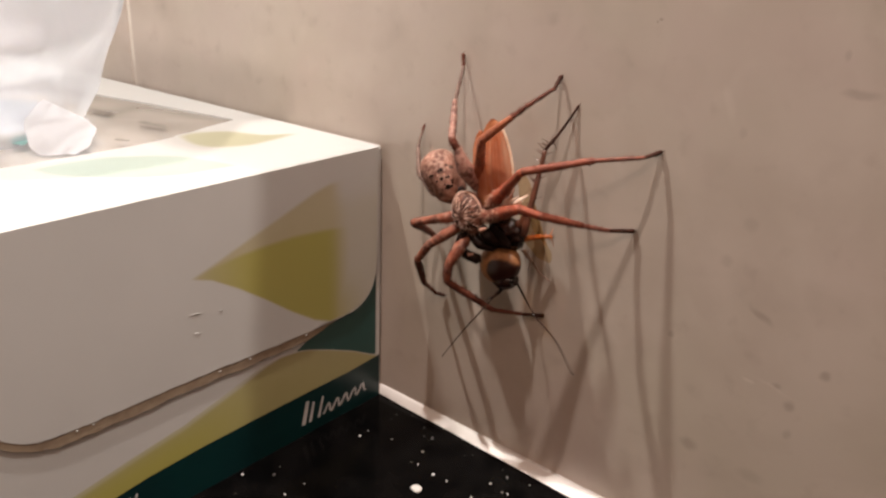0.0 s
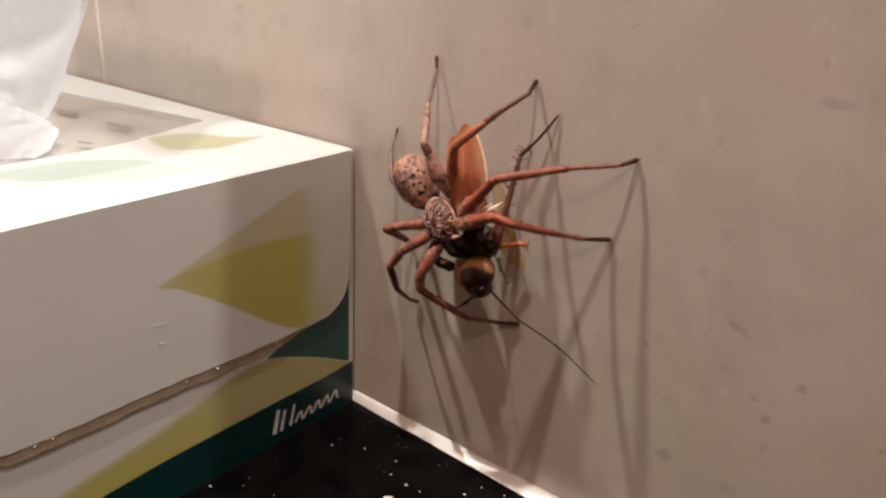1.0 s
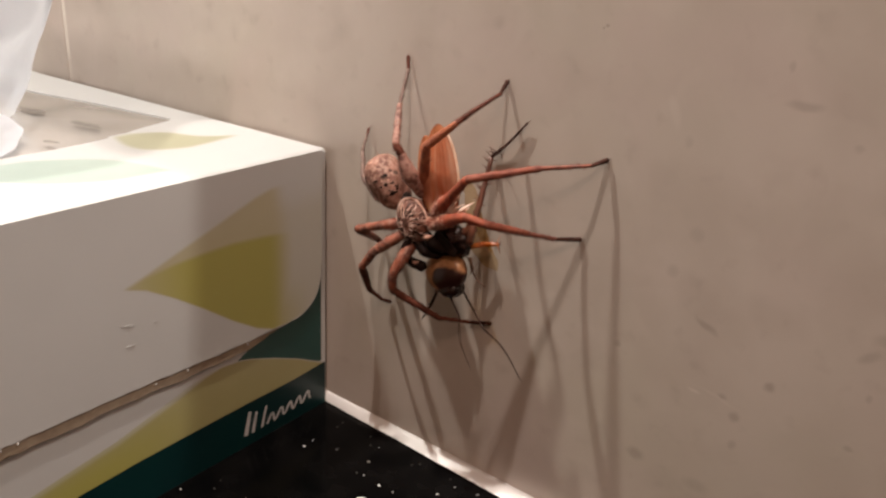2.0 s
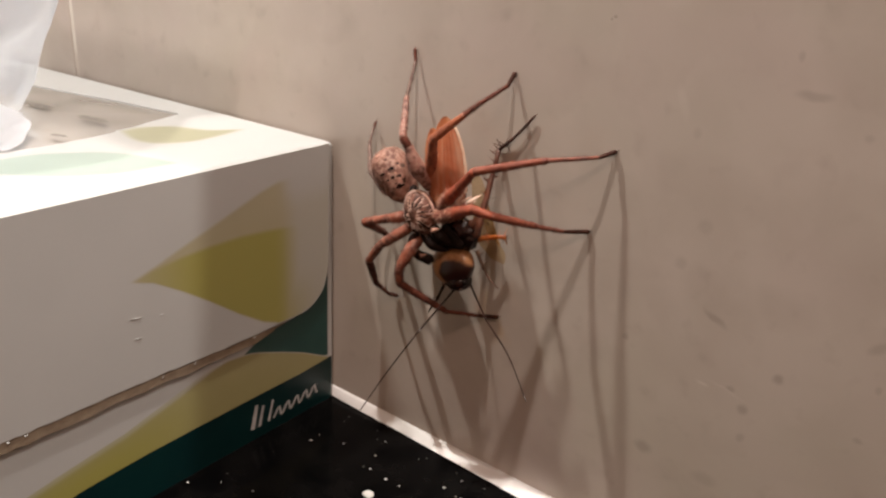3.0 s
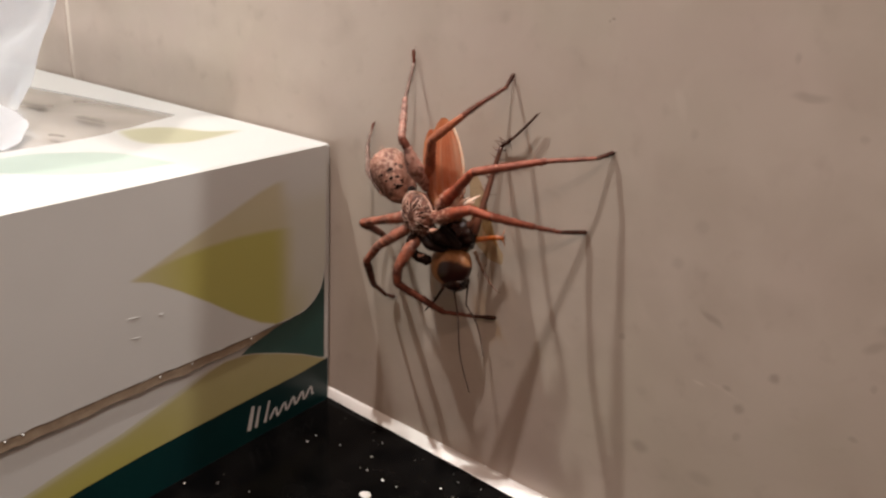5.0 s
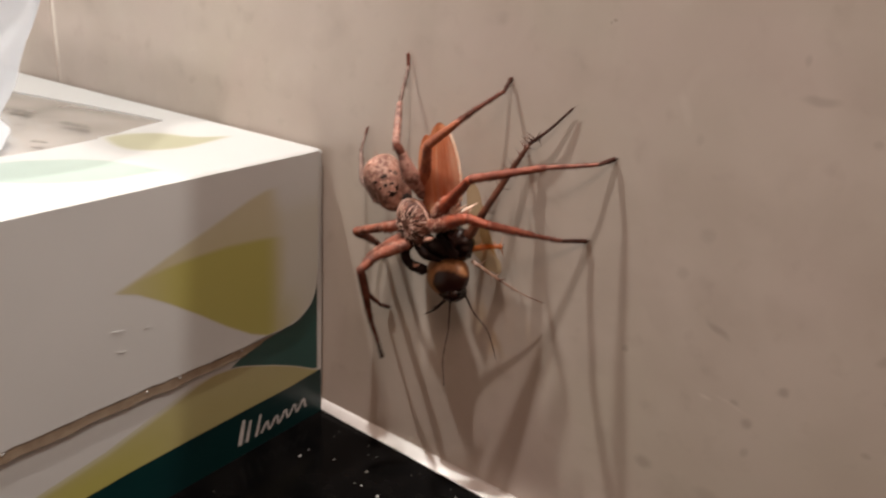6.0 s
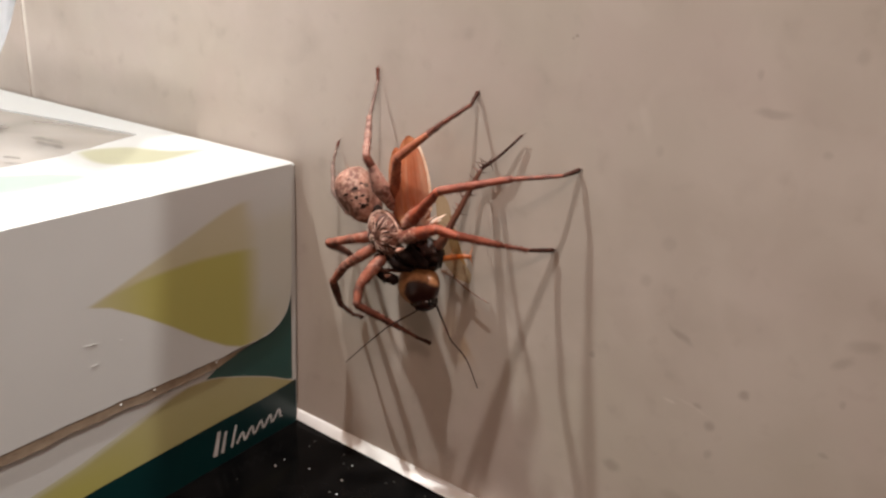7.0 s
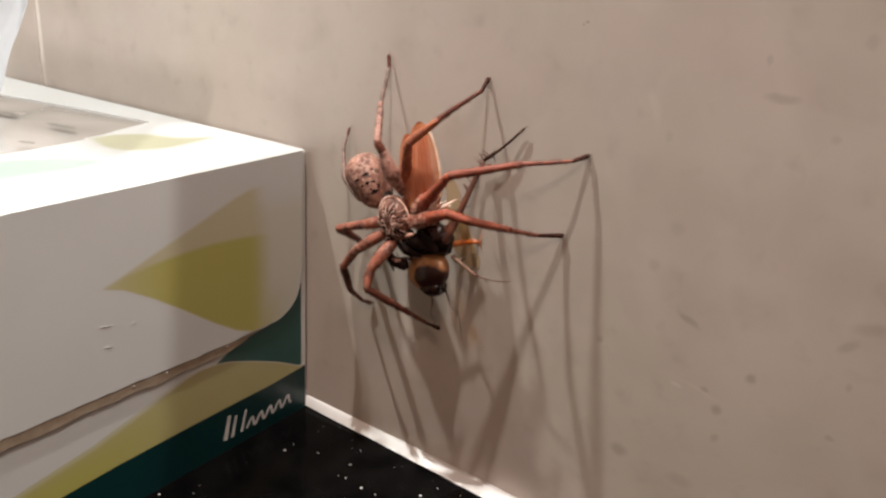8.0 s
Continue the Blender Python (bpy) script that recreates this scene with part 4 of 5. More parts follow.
for v in [v for v in bm.verts if rng.random() < 0.28]:
    v.normal_update()
    out = (v.co - mm(25.4, -8.2, 64.8)).normalized()
    spike(bm, v.co, v.co + (out + Vector((-0.6, 0, 0.45))) * 0.0007, 0.00005)
belly = part("abdomen", bm, ABDOMEN, spider, "tan abdomen with dark dots")
BELLY = mm(25.4, -8.2, 64.8)


def belly_width(u):
    return (1.0 + 0.14 * u) * (1.03 - u * u) ** -0.16


def on_belly(p):
    """The place on the abdomen's skin towards p."""
    a = Vector((-0.75, 0.10, 0.66)).normalized()
    t_ = Vector((0.62, 0, 0.78))
    t_ = (t_ - a * t_.dot(a)).normalized()
    n = a.cross(t_)
    way = (p - BELLY).normalized()
    low, high = 0.0, 0.0064
    for _ in range(30):
        k = (low + high) / 2
        u = way.dot(a) * k / 0.0059
        w = belly_width(max(-1.0, min(1.0, u)))
        inside = u * u + (way.dot(t_) * k / (0.0040 * w)) ** 2 + (way.dot(n) * k / (0.0038 * w)) ** 2 < 1
        low, high = (k, high) if inside else (low, k)
    return BELLY + way * low


for p, r in (((25.0, -11.8, 65.7), 0.00051), ((26.7, -11.8, 67.6), 0.00051), ((27.6, -11.8, 65.6), 0.00038), ((25.9, -11.8, 68.9), 0.00032), ((29.0, -11.8, 66.2), 0.00020), ((30.0, -11.8, 66.6), 0.00026), ((29.8, -11.8, 63.8), 0.00057), ((32.1, -11.8, 65.0), 0.00023), ((32.6, -11.8, 65.9), 0.00023), ((31.5, -11.8, 64.0), 0.00023), ((29.1, -11.8, 71.6), 0.00029), ((26.4, -11.8, 64.8), 0.00023), ((24.5, -11.8, 69.5), 0.00023), ((28.6, -11.8, 64.4), 0.00017), ((30.9, -11.8, 65.7), 0.00017)):
    b = bmesh.new()
    at = on_belly(mm(*p))
    out = (at - BELLY).normalized()
    blob(b, at, out.orthogonal(), out, (r * 1.25, r * 0.30, r * 0.9), cuts=3)
    for v in b.verts:
        v.co += (v.co - at) * 0.7 * noise.noise(v.co * 2600)
    part("spot", b, FANG, belly)
for p, r in (((22.6, -10.5, 68.4), 0.0005), ((26.5, -12.0, 66.2), 0.0003), ((28.4, -12.0, 67.0), 0.00025)):
    b = bmesh.new()
    at = on_belly(mm(*p))
    out = (at - BELLY).normalized()
    blob(b, at, out.orthogonal(), out, (r * 1.2, r * 0.3, r * 0.8), cuts=2)
    part("spot", b, FUZZ, belly, "small pale spot")
bm = bmesh.new()
tube(bm, [mm(29.5, -8.6, 62.8), mm(31, -8.9, 61.8), mm(32.5, -9.2, 60.9)], [0.0016, 0.0012, 0.0018], 10, 3)
part("waist", bm, FANG, spider)
bm = bmesh.new()
FRONT = mm(33.7, -10.0, 59.2)
FRONT_WAY, FRONT_SIDE = Vector((0.25, 0.04, -0.967)), Vector((0.967, 0, 0.25))
blob(bm, FRONT, FRONT_WAY, FRONT_SIDE, (0.0048, 0.0038, 0.0027), lambda u: 1.0 - 0.22 * max(u, 0))
part("carapace", bm, SHELL, spider, "dark front shield with pale hair streaks")
bm = bmesh.new()
FRONT_OUT = FRONT_WAY.cross(FRONT_SIDE)
FRONT_OUT = FRONT_OUT if FRONT_OUT.y < 0 else -FRONT_OUT


def on_front(d, a):
    """A place on the front shield, d from its middle to its rim, a round it."""
    return FRONT + FRONT_WAY * 0.0048 * d * math.cos(a) + FRONT_SIDE * 0.0038 * d * math.sin(a) + FRONT_OUT * (0.0027 * math.sqrt(max(0.0, 1 - d * d)) + 0.00005)


for i in range(64):
    a = rng.uniform(0, math.tau)
    d0 = rng.uniform(0.15, 0.8)
    d1 = min(0.97, d0 + rng.uniform(0.15, 0.5))
    bend = rng.uniform(-0.5, 0.5)
    r0 = rng.uniform(0.00005, 0.00011)
    tube(bm, [on_front(d0, a + bend), on_front((d0 + d1) / 2, a + bend * 0.3), on_front(d1, a)], [r0 * 0.4, r0, r0 * 0.5], 5, 3)
part("hair_streaks", bm, HAIR, spider, "pale hair streaks on the front shield")
bm = bmesh.new()
for i in range(16):
    a = math.tau * (i + 0.5 + rng.uniform(-0.3, 0.3)) / 16
    d0, d1 = rng.uniform(0.2, 0.5), rng.uniform(0.75, 0.95)
    tube(bm, [on_front(d0, a + 0.25), on_front((d0 + d1) / 2, a + 0.08), on_front(d1, a)], [0.00006, 0.00019, 0.00008], 5, 3)
part("furrows", bm, FANG, spider, "dark furrows across the front shield")
bm = bmesh.new()
rim_ = [on_front(0.985, radians(95 + 190 * k / 12)) for k in range(13)]
tube(bm, rim_, [0.00008] + [0.00027] * 11 + [0.00008], 6, 3)
for i in range(40):
    a, d = rng.uniform(0, math.tau), rng.uniform(0.3, 0.95)
    root = on_front(d, a)
    spike(bm, root, root + (FRONT_OUT * 0.5 + FRONT_WAY * rng.uniform(-1, 1) + FRONT_SIDE * rng.uniform(-1, 1)).normalized() * rng.uniform(0.0005, 0.0011), 0.00006)
part("hair_fringe", bm, HAIR, spider, "pale hairs on the front shield")
for k in (-1, 1):
    b = bmesh.new()
    across = Vector((0.69, 0, 0.72)) * 0.0014 * k
    tube(b, [FRONT + mm(2.4, -0.4, -3.0) + across, FRONT + mm(4.6, -0.6, -4.2) + across, FRONT + mm(6.6, 0.9, -5.2) + across * 0.8], [0.0010, 0.0012, 0.0007], 10, 4)
    jaw = part("jaw", b, FANG, spider, "glossy black jaw")
    b = bmesh.new()
    tube(b, [FRONT + mm(6.6, 0.9, -5.2) + across * 0.8, FRONT + mm(7.4, 2.0, -5.2) + across * 0.5], [0.0004, 0.0001], 6, 3)
    part("fang", b, BLACK_CHITIN, jaw)
for k in range(4):
    for s in (-1, 1):
        b = bmesh.new()
        at = FRONT + Vector((0.30, 0.05, -0.95)) * (0.0042 + 0.0004 * (k % 2)) + Vector((0.95, 0, 0.30)) * s * (0.0005 + 0.0005 * k) + Vector((0, -0.0014, 0))
        blob(b, at, (1, 0, 0), (0, 0, 1), (0.00022,) * 3, cuts=2)
        part("eye", b, EYE, spider)
for pts in ([(35.0, -10.2, 56.6), (32.9, -11.4, 54.0), (33.2, -10.8, 51.2), (36.2, -9.6, 50.0)], [(39.0, -9.6, 57.6), (41.0, -9.4, 56.2), (42.4, -8.6, 54.4)]):
    b = bmesh.new()
    hairy_tube(b, [mm(*p) for p in pts], [0.0008, 0.0009, 0.0010, 0.0011][:len(pts)], 60, 0.0008, rng)
    part("feeler", b, FANG, spider, "short dark feeler beside the jaws")
# The first tuft paints the highlight on a feeler; the second is pale hair.
for pts, wide in (([(33.9, -10.6, 51.2), (34.8, -10.9, 51.0), (35.7, -10.6, 51.4)], 0.00034), ([(37.4, -11.4, 57.0), (38.4, -11.7, 57.5), (39.2, -11.3, 57.9)], 0.00042)):
    bm = bmesh.new()
    hairy_tube(bm, [mm(*p) for p in pts], [wide * 0.5, wide, wide * 0.4], 26, 0.0006, rng, 8, 3)
    part("feeler_glint_tuft", bm, FUZZ, spider, "pale tuft and painted glint beside the jaws")

# ---- cockroach ----
roach = thing("cockroach", mm(39, 0, 60), "amber brown cockroach held head down by the spider", "cockroach")
bm = bmesh.new()
blob(bm, mm(37.0, -4.6, 66.5), (-0.16, 0, 0.98), (1, 0, 0.16), (0.0100, 0.0025, 0.0018), lambda u: (1.0 - 0.12 * u) * (1 + 0.035 * math.sin(u * 26)), 5)
part("abdomen", bm, CHITIN, roach, "ringed brown abdomen")


def wing(root, tip, across, half, lift, seed):
    """A long curved wing case with raised veins and pale streaks painted as its highlights."""
    b = bmesh.new()
    pale = b.verts.layers.float.new("deep")
    full = b.verts.layers.float.new("ink")
    root, tip, across = mm(*root), mm(*tip), Vector(across)
    grid = []
    for i in range(37):
        u = i / 36
        wide = half * (math.sin(math.pi * min(1.0, 0.22 + 0.78 * u ** 0.9)) ** 0.55 if u < 1 else 0.02)
        row = []
        for j in range(41):
            v = -1 + j / 20
            vein = 0.00009 * math.cos(v * 30 + u * 4) + 0.00003 * math.cos(u * 50 + v * 9) + 0.00022 * math.exp(-((v - 0.30 + 0.2 * u) / 0.10) ** 2) - 0.00025 * math.exp(-((v + 0.10 - 0.1 * u) / 0.14) ** 2)
            out = lift * (1 - v * v) * (0.5 + 0.5 * math.sin(math.pi * min(1, u + 0.1))) + vein
            vert = b.verts.new(root.lerp(tip, u) + across * v * wide + Vector((0, -out, 0)))
            vert[full] = 1.0
            # Pale bands put the glossy streaks and the margin's shine into the colour.
            vert[pale] = (0.55 * math.exp(-((v - 0.18 + 0.25 * u) / 0.09) ** 2) + 0.75 * math.exp(-((v - 0.80) / 0.16) ** 2) + 0.30 * math.exp(-((v + 0.25) / 0.05) ** 2)
                          + 0.25 * max(0.0, math.cos(v * 38 + u * 5)) ** 6) * (1.0 + 0.8 * noise.noise((v * 3 + seed, u * 5, 0.5))) * min(1.0, 3 * (1 - u))
            row.append(vert)
        grid.append(row)
    for p, q in zip(grid, grid[1:]):
        for j in range(40):
            b.faces.new((p[j], p[j + 1], q[j + 1], q[j]))
    bmesh.ops.solidify(b, geom=b.faces, thickness=0.00012)
    return b


WING_ROOT, WING_TIP, WING_ACROSS = (38.9, -8.6, 61.8), (35.9, -6.7, 78.4), Vector((0.985, 0.10, 0.14))
part("wing", wing(WING_ROOT, WING_TIP, WING_ACROSS, 0.0043, 0.0017, 1), WING, roach, "glossy amber wing case")
part("wing", wing((35.6, -6.6, 63.0), (32.1, -5.5, 75.3), (0.98, 0.1, 0.14), 0.0030, 0.0010, 2), WING, roach, "glossy amber wing case")
for root, tip, wide in (((42.4, -11.4, 62.6), (42.3, -11.2, 65.4), 0.30), ((42.8, -11.6, 62.6), (43.2, -11.6, 66.2), 0.38), ((43.2, -11.8, 62.6), (44.1, -11.8, 66.9), 0.42), ((43.5, -11.8, 62.8), (44.6, -11.4, 66.2), 0.34),
                        ((43.6, -11.6, 62.7), (46.0, -11.0, 65.9), 0.40), ((43.2, -11.2, 62.4), (48.0, -10.8, 66.6), 0.52), ((43.8, -11.0, 62.6), (46.9, -10.6, 65.2), 0.44), ((42.0, -11.0, 62.8), (41.2, -10.8, 64.9), 0.30)):
    b = bmesh.new()
    root, tip = mm(*root), mm(*tip)
    bow = Vector((0.0003 * math.sin(wide * 90), -0.0005, 0.0002))
    tube(b, [root, root.lerp(tip, 0.55) + bow, tip], [wide * 0.0008, wide * 0.001, wide * 0.00015], 7, 5, 0.45)
    part("hind_wing_shred", b, SHRED, roach, "torn pale hind wing")
bm = bmesh.new()
rim_ = [mm(*WING_ROOT).lerp(mm(*WING_TIP), k / 12) + WING_ACROSS * 0.0043 * math.sin(math.pi * min(1.0, 0.22 + 0.78 * (k / 12) ** 0.9)) ** 0.55 * 0.99 for k in range(2, 12)]
tube(bm, rim_, [0.00030] * len(rim_), 6, 3)
part("wing_margin", bm, MEMBRANE, roach, "pale rim of the wing case")
# Amber film: a hind wing, stretched downwards to paint the wing's tinted shade.
bm = bmesh.new()
outline_plate(bm, curve([(42.0, 69.2), (43.6, 68.2), (45.0, 65.6), (45.3, 62.0), (45.2, 58.6), (46.6, 56.2), (49.4, 54.6), (50.1, 52.6), (49.4, 51.2), (47.2, 51.6), (44.4, 53.2), (42.8, 56.0), (42.4, 60.0), (42.0, 64.0)]), 0.0, 0.0001,
              lambda u, v, w: mm(u, -3.6 - 0.12 * (v - 51) - 0.35 * math.sin(u * 1.9 + v * 0.5), v) - Vector((0, w, 0)))
part("wing_shade_film", bm, AMBER_FILM, roach, "see-through amber film for the hind wing and the wing's tinted shade")
bm = bmesh.new()
blob(bm, mm(40.6, -6.4, 56.0), (-0.1, 0, 1), (1, 0, 0.1), (0.0034, 0.0043, 0.0023))
for v in bm.verts:
    v.co += (v.co - mm(40.6, -6.4, 56.0)).normalized() * (0.0006 * noise.noise(v.co * 420) + 0.0004 * noise.noise(v.co * 1300))
part("thorax", bm, BLACK_CHITIN, roach, "glossy black bitten thorax")
SHIELD_AT = mm(39.7, -6.8, 49.3)
bm = bmesh.new()
blob(bm, SHIELD_AT, (0.95, 0.0, 0.30), (-0.30, 0.22, 0.95), (0.0050, 0.0043, 0.0026))
part("neck_shield", bm, SHIELD, roach, "yellow-brown neck shield with a dark middle", origin=SHIELD_AT)
HEAD = mm(41.6, -7.0, 46.2)
bm = bmesh.new()
blob(bm, HEAD, (0.95, 0, 0.30), (-0.30, 0, 0.95), (0.0027, 0.0019, 0.0024))
head = part("head", bm, BLACK_CHITIN, roach, "small dark head")
for k in (-1, 1):
    b = bmesh.new()
    blob(b, HEAD + Vector((0.95, 0, 0.30)) * 0.0022 * k + mm(0.2, -1.0, 0.3), (1, 0, 0), (0, 0, 1), (0.0006, 0.0008, 0.0010), cuts=2)
    part("eye", b, EYE, head)
bm = bmesh.new()
blob(bm, HEAD + mm(-0.7, -1.75, 1.0), (0.95, 0.1, 0.30), (-0.30, 0.4, 0.95), (0.0011, 0.0005, 0.0004), cuts=2)
part("face_plate", bm, FACE, head, "pale glossy plate on the face")


def insect_leg(points, radii, mat, spines, seed, name="leg", origin=None):
    rng = random.Random(seed)
    b = bmesh.new()
    p = [mm(*q) for q in points]
    tube(b, p, radii, 8, 4)
    for _ in range(spines):
        i = rng.randrange(len(p) - 1)
        root = p[i].lerp(p[i + 1], rng.random())
        side = (p[i + 1] - p[i]).normalized()
        out = side.orthogonal()
        out.rotate(Matrix.Rotation(rng.random() * math.tau, 3, side))
        spike(b, root, root + (out.normalized() - side * 0.4) * 0.0022, 0.00017)
    return part(name, b, mat, roach, origin=origin if origin is None else mm(*origin))


# hind, middle and front legs, some of which keep moving
HIND_BASE, FRONT_BASE, FORE_BASE = (45.3, -6.0, 61.4), (44.7, -6.0, 53.2), (38.3, -5.0, 51.1)
HIND_REST, FRONT_REST = ((44.4, -0.5, 72.4), (51.6, -0.6, 80.2)), ((44.7, -2.6, 48.2), (51.8, -8.2, 48.0))
FORE_LEG = [
    (0, (42.2, -8.0, 45.3), (36.5, -6.0, 40.0)),
    (0.5, (43.9, -7.6, 46.7), (39.1, -6.0, 40.6)),
    (1, (40.8, -8.0, 44.6), (35.0, -6.0, 39.4)),
    (1.5, (38.5, -7.1, 43.8), (33.7, -6.0, 37.5)),
    (2, (37.3, -6.3, 43.7), (33.7, -5.9, 36.5)),
    (2.2, (37.6, -6.2, 43.6), (34.2, -5.9, 36.4)),
    (3.3, (37.2, -6.2, 43.7), (33.4, -5.9, 36.6)),
    (3.5, (37.3, -6.2, 43.7), (33.6, -5.9, 36.6)),
    (4, (37.2, -6.3, 43.7), (33.4, -5.9, 36.6)),
    (4.5, (36.8, -6.3, 43.8), (32.9, -5.9, 36.8)),
    (4.7, (36.9, -6.3, 43.7), (32.9, -5.9, 36.8)),
    (5.8, (41.6, -7.9, 44.9), (36.0, -6.0, 39.7)),
    (6, (40.2, -7.9, 44.3), (34.5, -6.0, 39.0)),
    (6.1, (43.5, -8.8, 47.1), (37.0, -6.0, 43.5)),
    (6.15, (37.3, -9.4, 45.0), (30.9, -7.5, 40.7)),
    (6.2, (31.9, -6.8, 47.4), (25.7, -5.8, 42.5)),
    (6.3, (32.9, -6.9, 46.1), (27.0, -5.9, 40.9)),
    (6.4, (32.6, -6.9, 46.4), (26.6, -5.8, 41.3)),
    (6.5, (32.4, -7.0, 46.7), (26.3, -6.0, 41.6)),
    (6.6, (34.3, -11.5, 50.6), (30.7, -6.0, 46.0)),
    (6.7, (32.4, -9.5, 49.4), (27.4, -6.0, 44.3)),
    (6.8, (34.4, -10.3, 54.9), (31.4, -6.0, 48.8)),
    (7, (33.8, -11.1, 52.1), (30.5, -6.0, 46.8)),
    (7.2, (34.1, -11.3, 51.0), (30.6, -6.0, 46.2)),
    (7.5, (34.2, -11.4, 51.7), (30.9, -6.0, 46.7)),
    (8, (34.0, -11.3, 51.2), (30.5, -6.0, 46.3)),
]
FORE_REST = FORE_LEG[0][1:]
hind = insect_leg([HIND_REST[0], tuple((a + b) / 2 for a, b in zip(HIND_REST[0], HIND_BASE)), tuple(b + 0.38 * (b - a) for a, b in zip(HIND_REST[0], HIND_BASE))], [0.00042, 0.00056, 0.00078], SPINY, 38, 21, origin=HIND_BASE)
hind["label"] = "spiny brown hind leg"


def foot_of(leg_part, knee, tip, radii, mat, spines, seed, reach=0.25):
    rng = random.Random(seed)
    b = bmesh.new()
    k, f = mm(*knee), mm(*tip)
    tube(b, [k, k.lerp(f, 0.5) + Vector((0.0002, -0.0003, -0.0003)), f], radii, 8, 4)
    for i in range(spines):
        root = k.lerp(f, rng.uniform(0, reach))
        spike(b, root, root + Vector((rng.uniform(-1, 1), rng.uniform(-1, 0.2), rng.uniform(-1, 1))).normalized() * (0.0023 if reach < 0.5 else 0.0012), 0.00016)
    for side in (-1, 1):
        spike(b, f, f + (f - k).normalized() * 0.0006 + Vector((0.0004 * side, 0, 0.0003 * side)), 0.00010)
    return part("foot", b, mat, leg_part, origin=k)


hind_foot = foot_of(hind, HIND_REST[0], HIND_REST[1], [0.00034, 0.00025, 0.00021], LEG_DARK, 9, 5)
# The pale material puts this segment's shine into its colour.
front = insect_leg([FRONT_REST[0], FRONT_BASE], [0.00026, 0.00040], FACE, 5, 22, origin=FRONT_BASE)
front_foot = foot_of(front, FRONT_REST[0], FRONT_REST[1], [0.00018, 0.00013, 0.00010], PALE_CHITIN, 2, 6)
insect_leg([(42.5, -5.8, 58.2), (44.0, -6.3, 58.6), (45.2, -6.0, 61.4)], [0.0009, 0.0010, 0.0009], CHITIN, 0, 25)
middle = insect_leg([(48.7, -2.4, 56.2), (46.6, -3.4, 56.0), (42.6, -5.4, 54.8)], [0.00040, 0.00050, 0.00066], AMBER_LEG, 8, 23)
middle["label"] = "orange middle leg with dark claws"
bm = bmesh.new()
for at, way, long_ in ((0.0, (0.7, -0.3, 0.9), 0.0017), (0.0, (1.0, -0.3, 0.1), 0.0013), (0.0, (0.6, -0.3, -0.9), 0.0016), (0.12, (0.2, -0.6, 0.9), 0.0013), (0.12, (0.1, -0.5, -1.0), 0.0014), (0.3, (0.2, -0.4, 0.9), 0.0009)):
    root = mm(48.7, -2.4, 56.2).lerp(mm(46.6, -3.4, 56.0), at)
    spike(bm, root, root + Vector(way).normalized() * long_, 0.00016)
part("claw", bm, SPINY, middle, "dark forked claws")
fore = insect_leg([FORE_REST[0], FORE_BASE], [0.00036, 0.0005], SPINY, 3, 24, origin=FORE_BASE)
fore["label"] = "thin dark fore leg"
fore_foot = foot_of(fore, FORE_REST[0], FORE_REST[1], [0.00034, 0.00028, 0.00016], BLACK_CHITIN, 5, 7, 0.8)

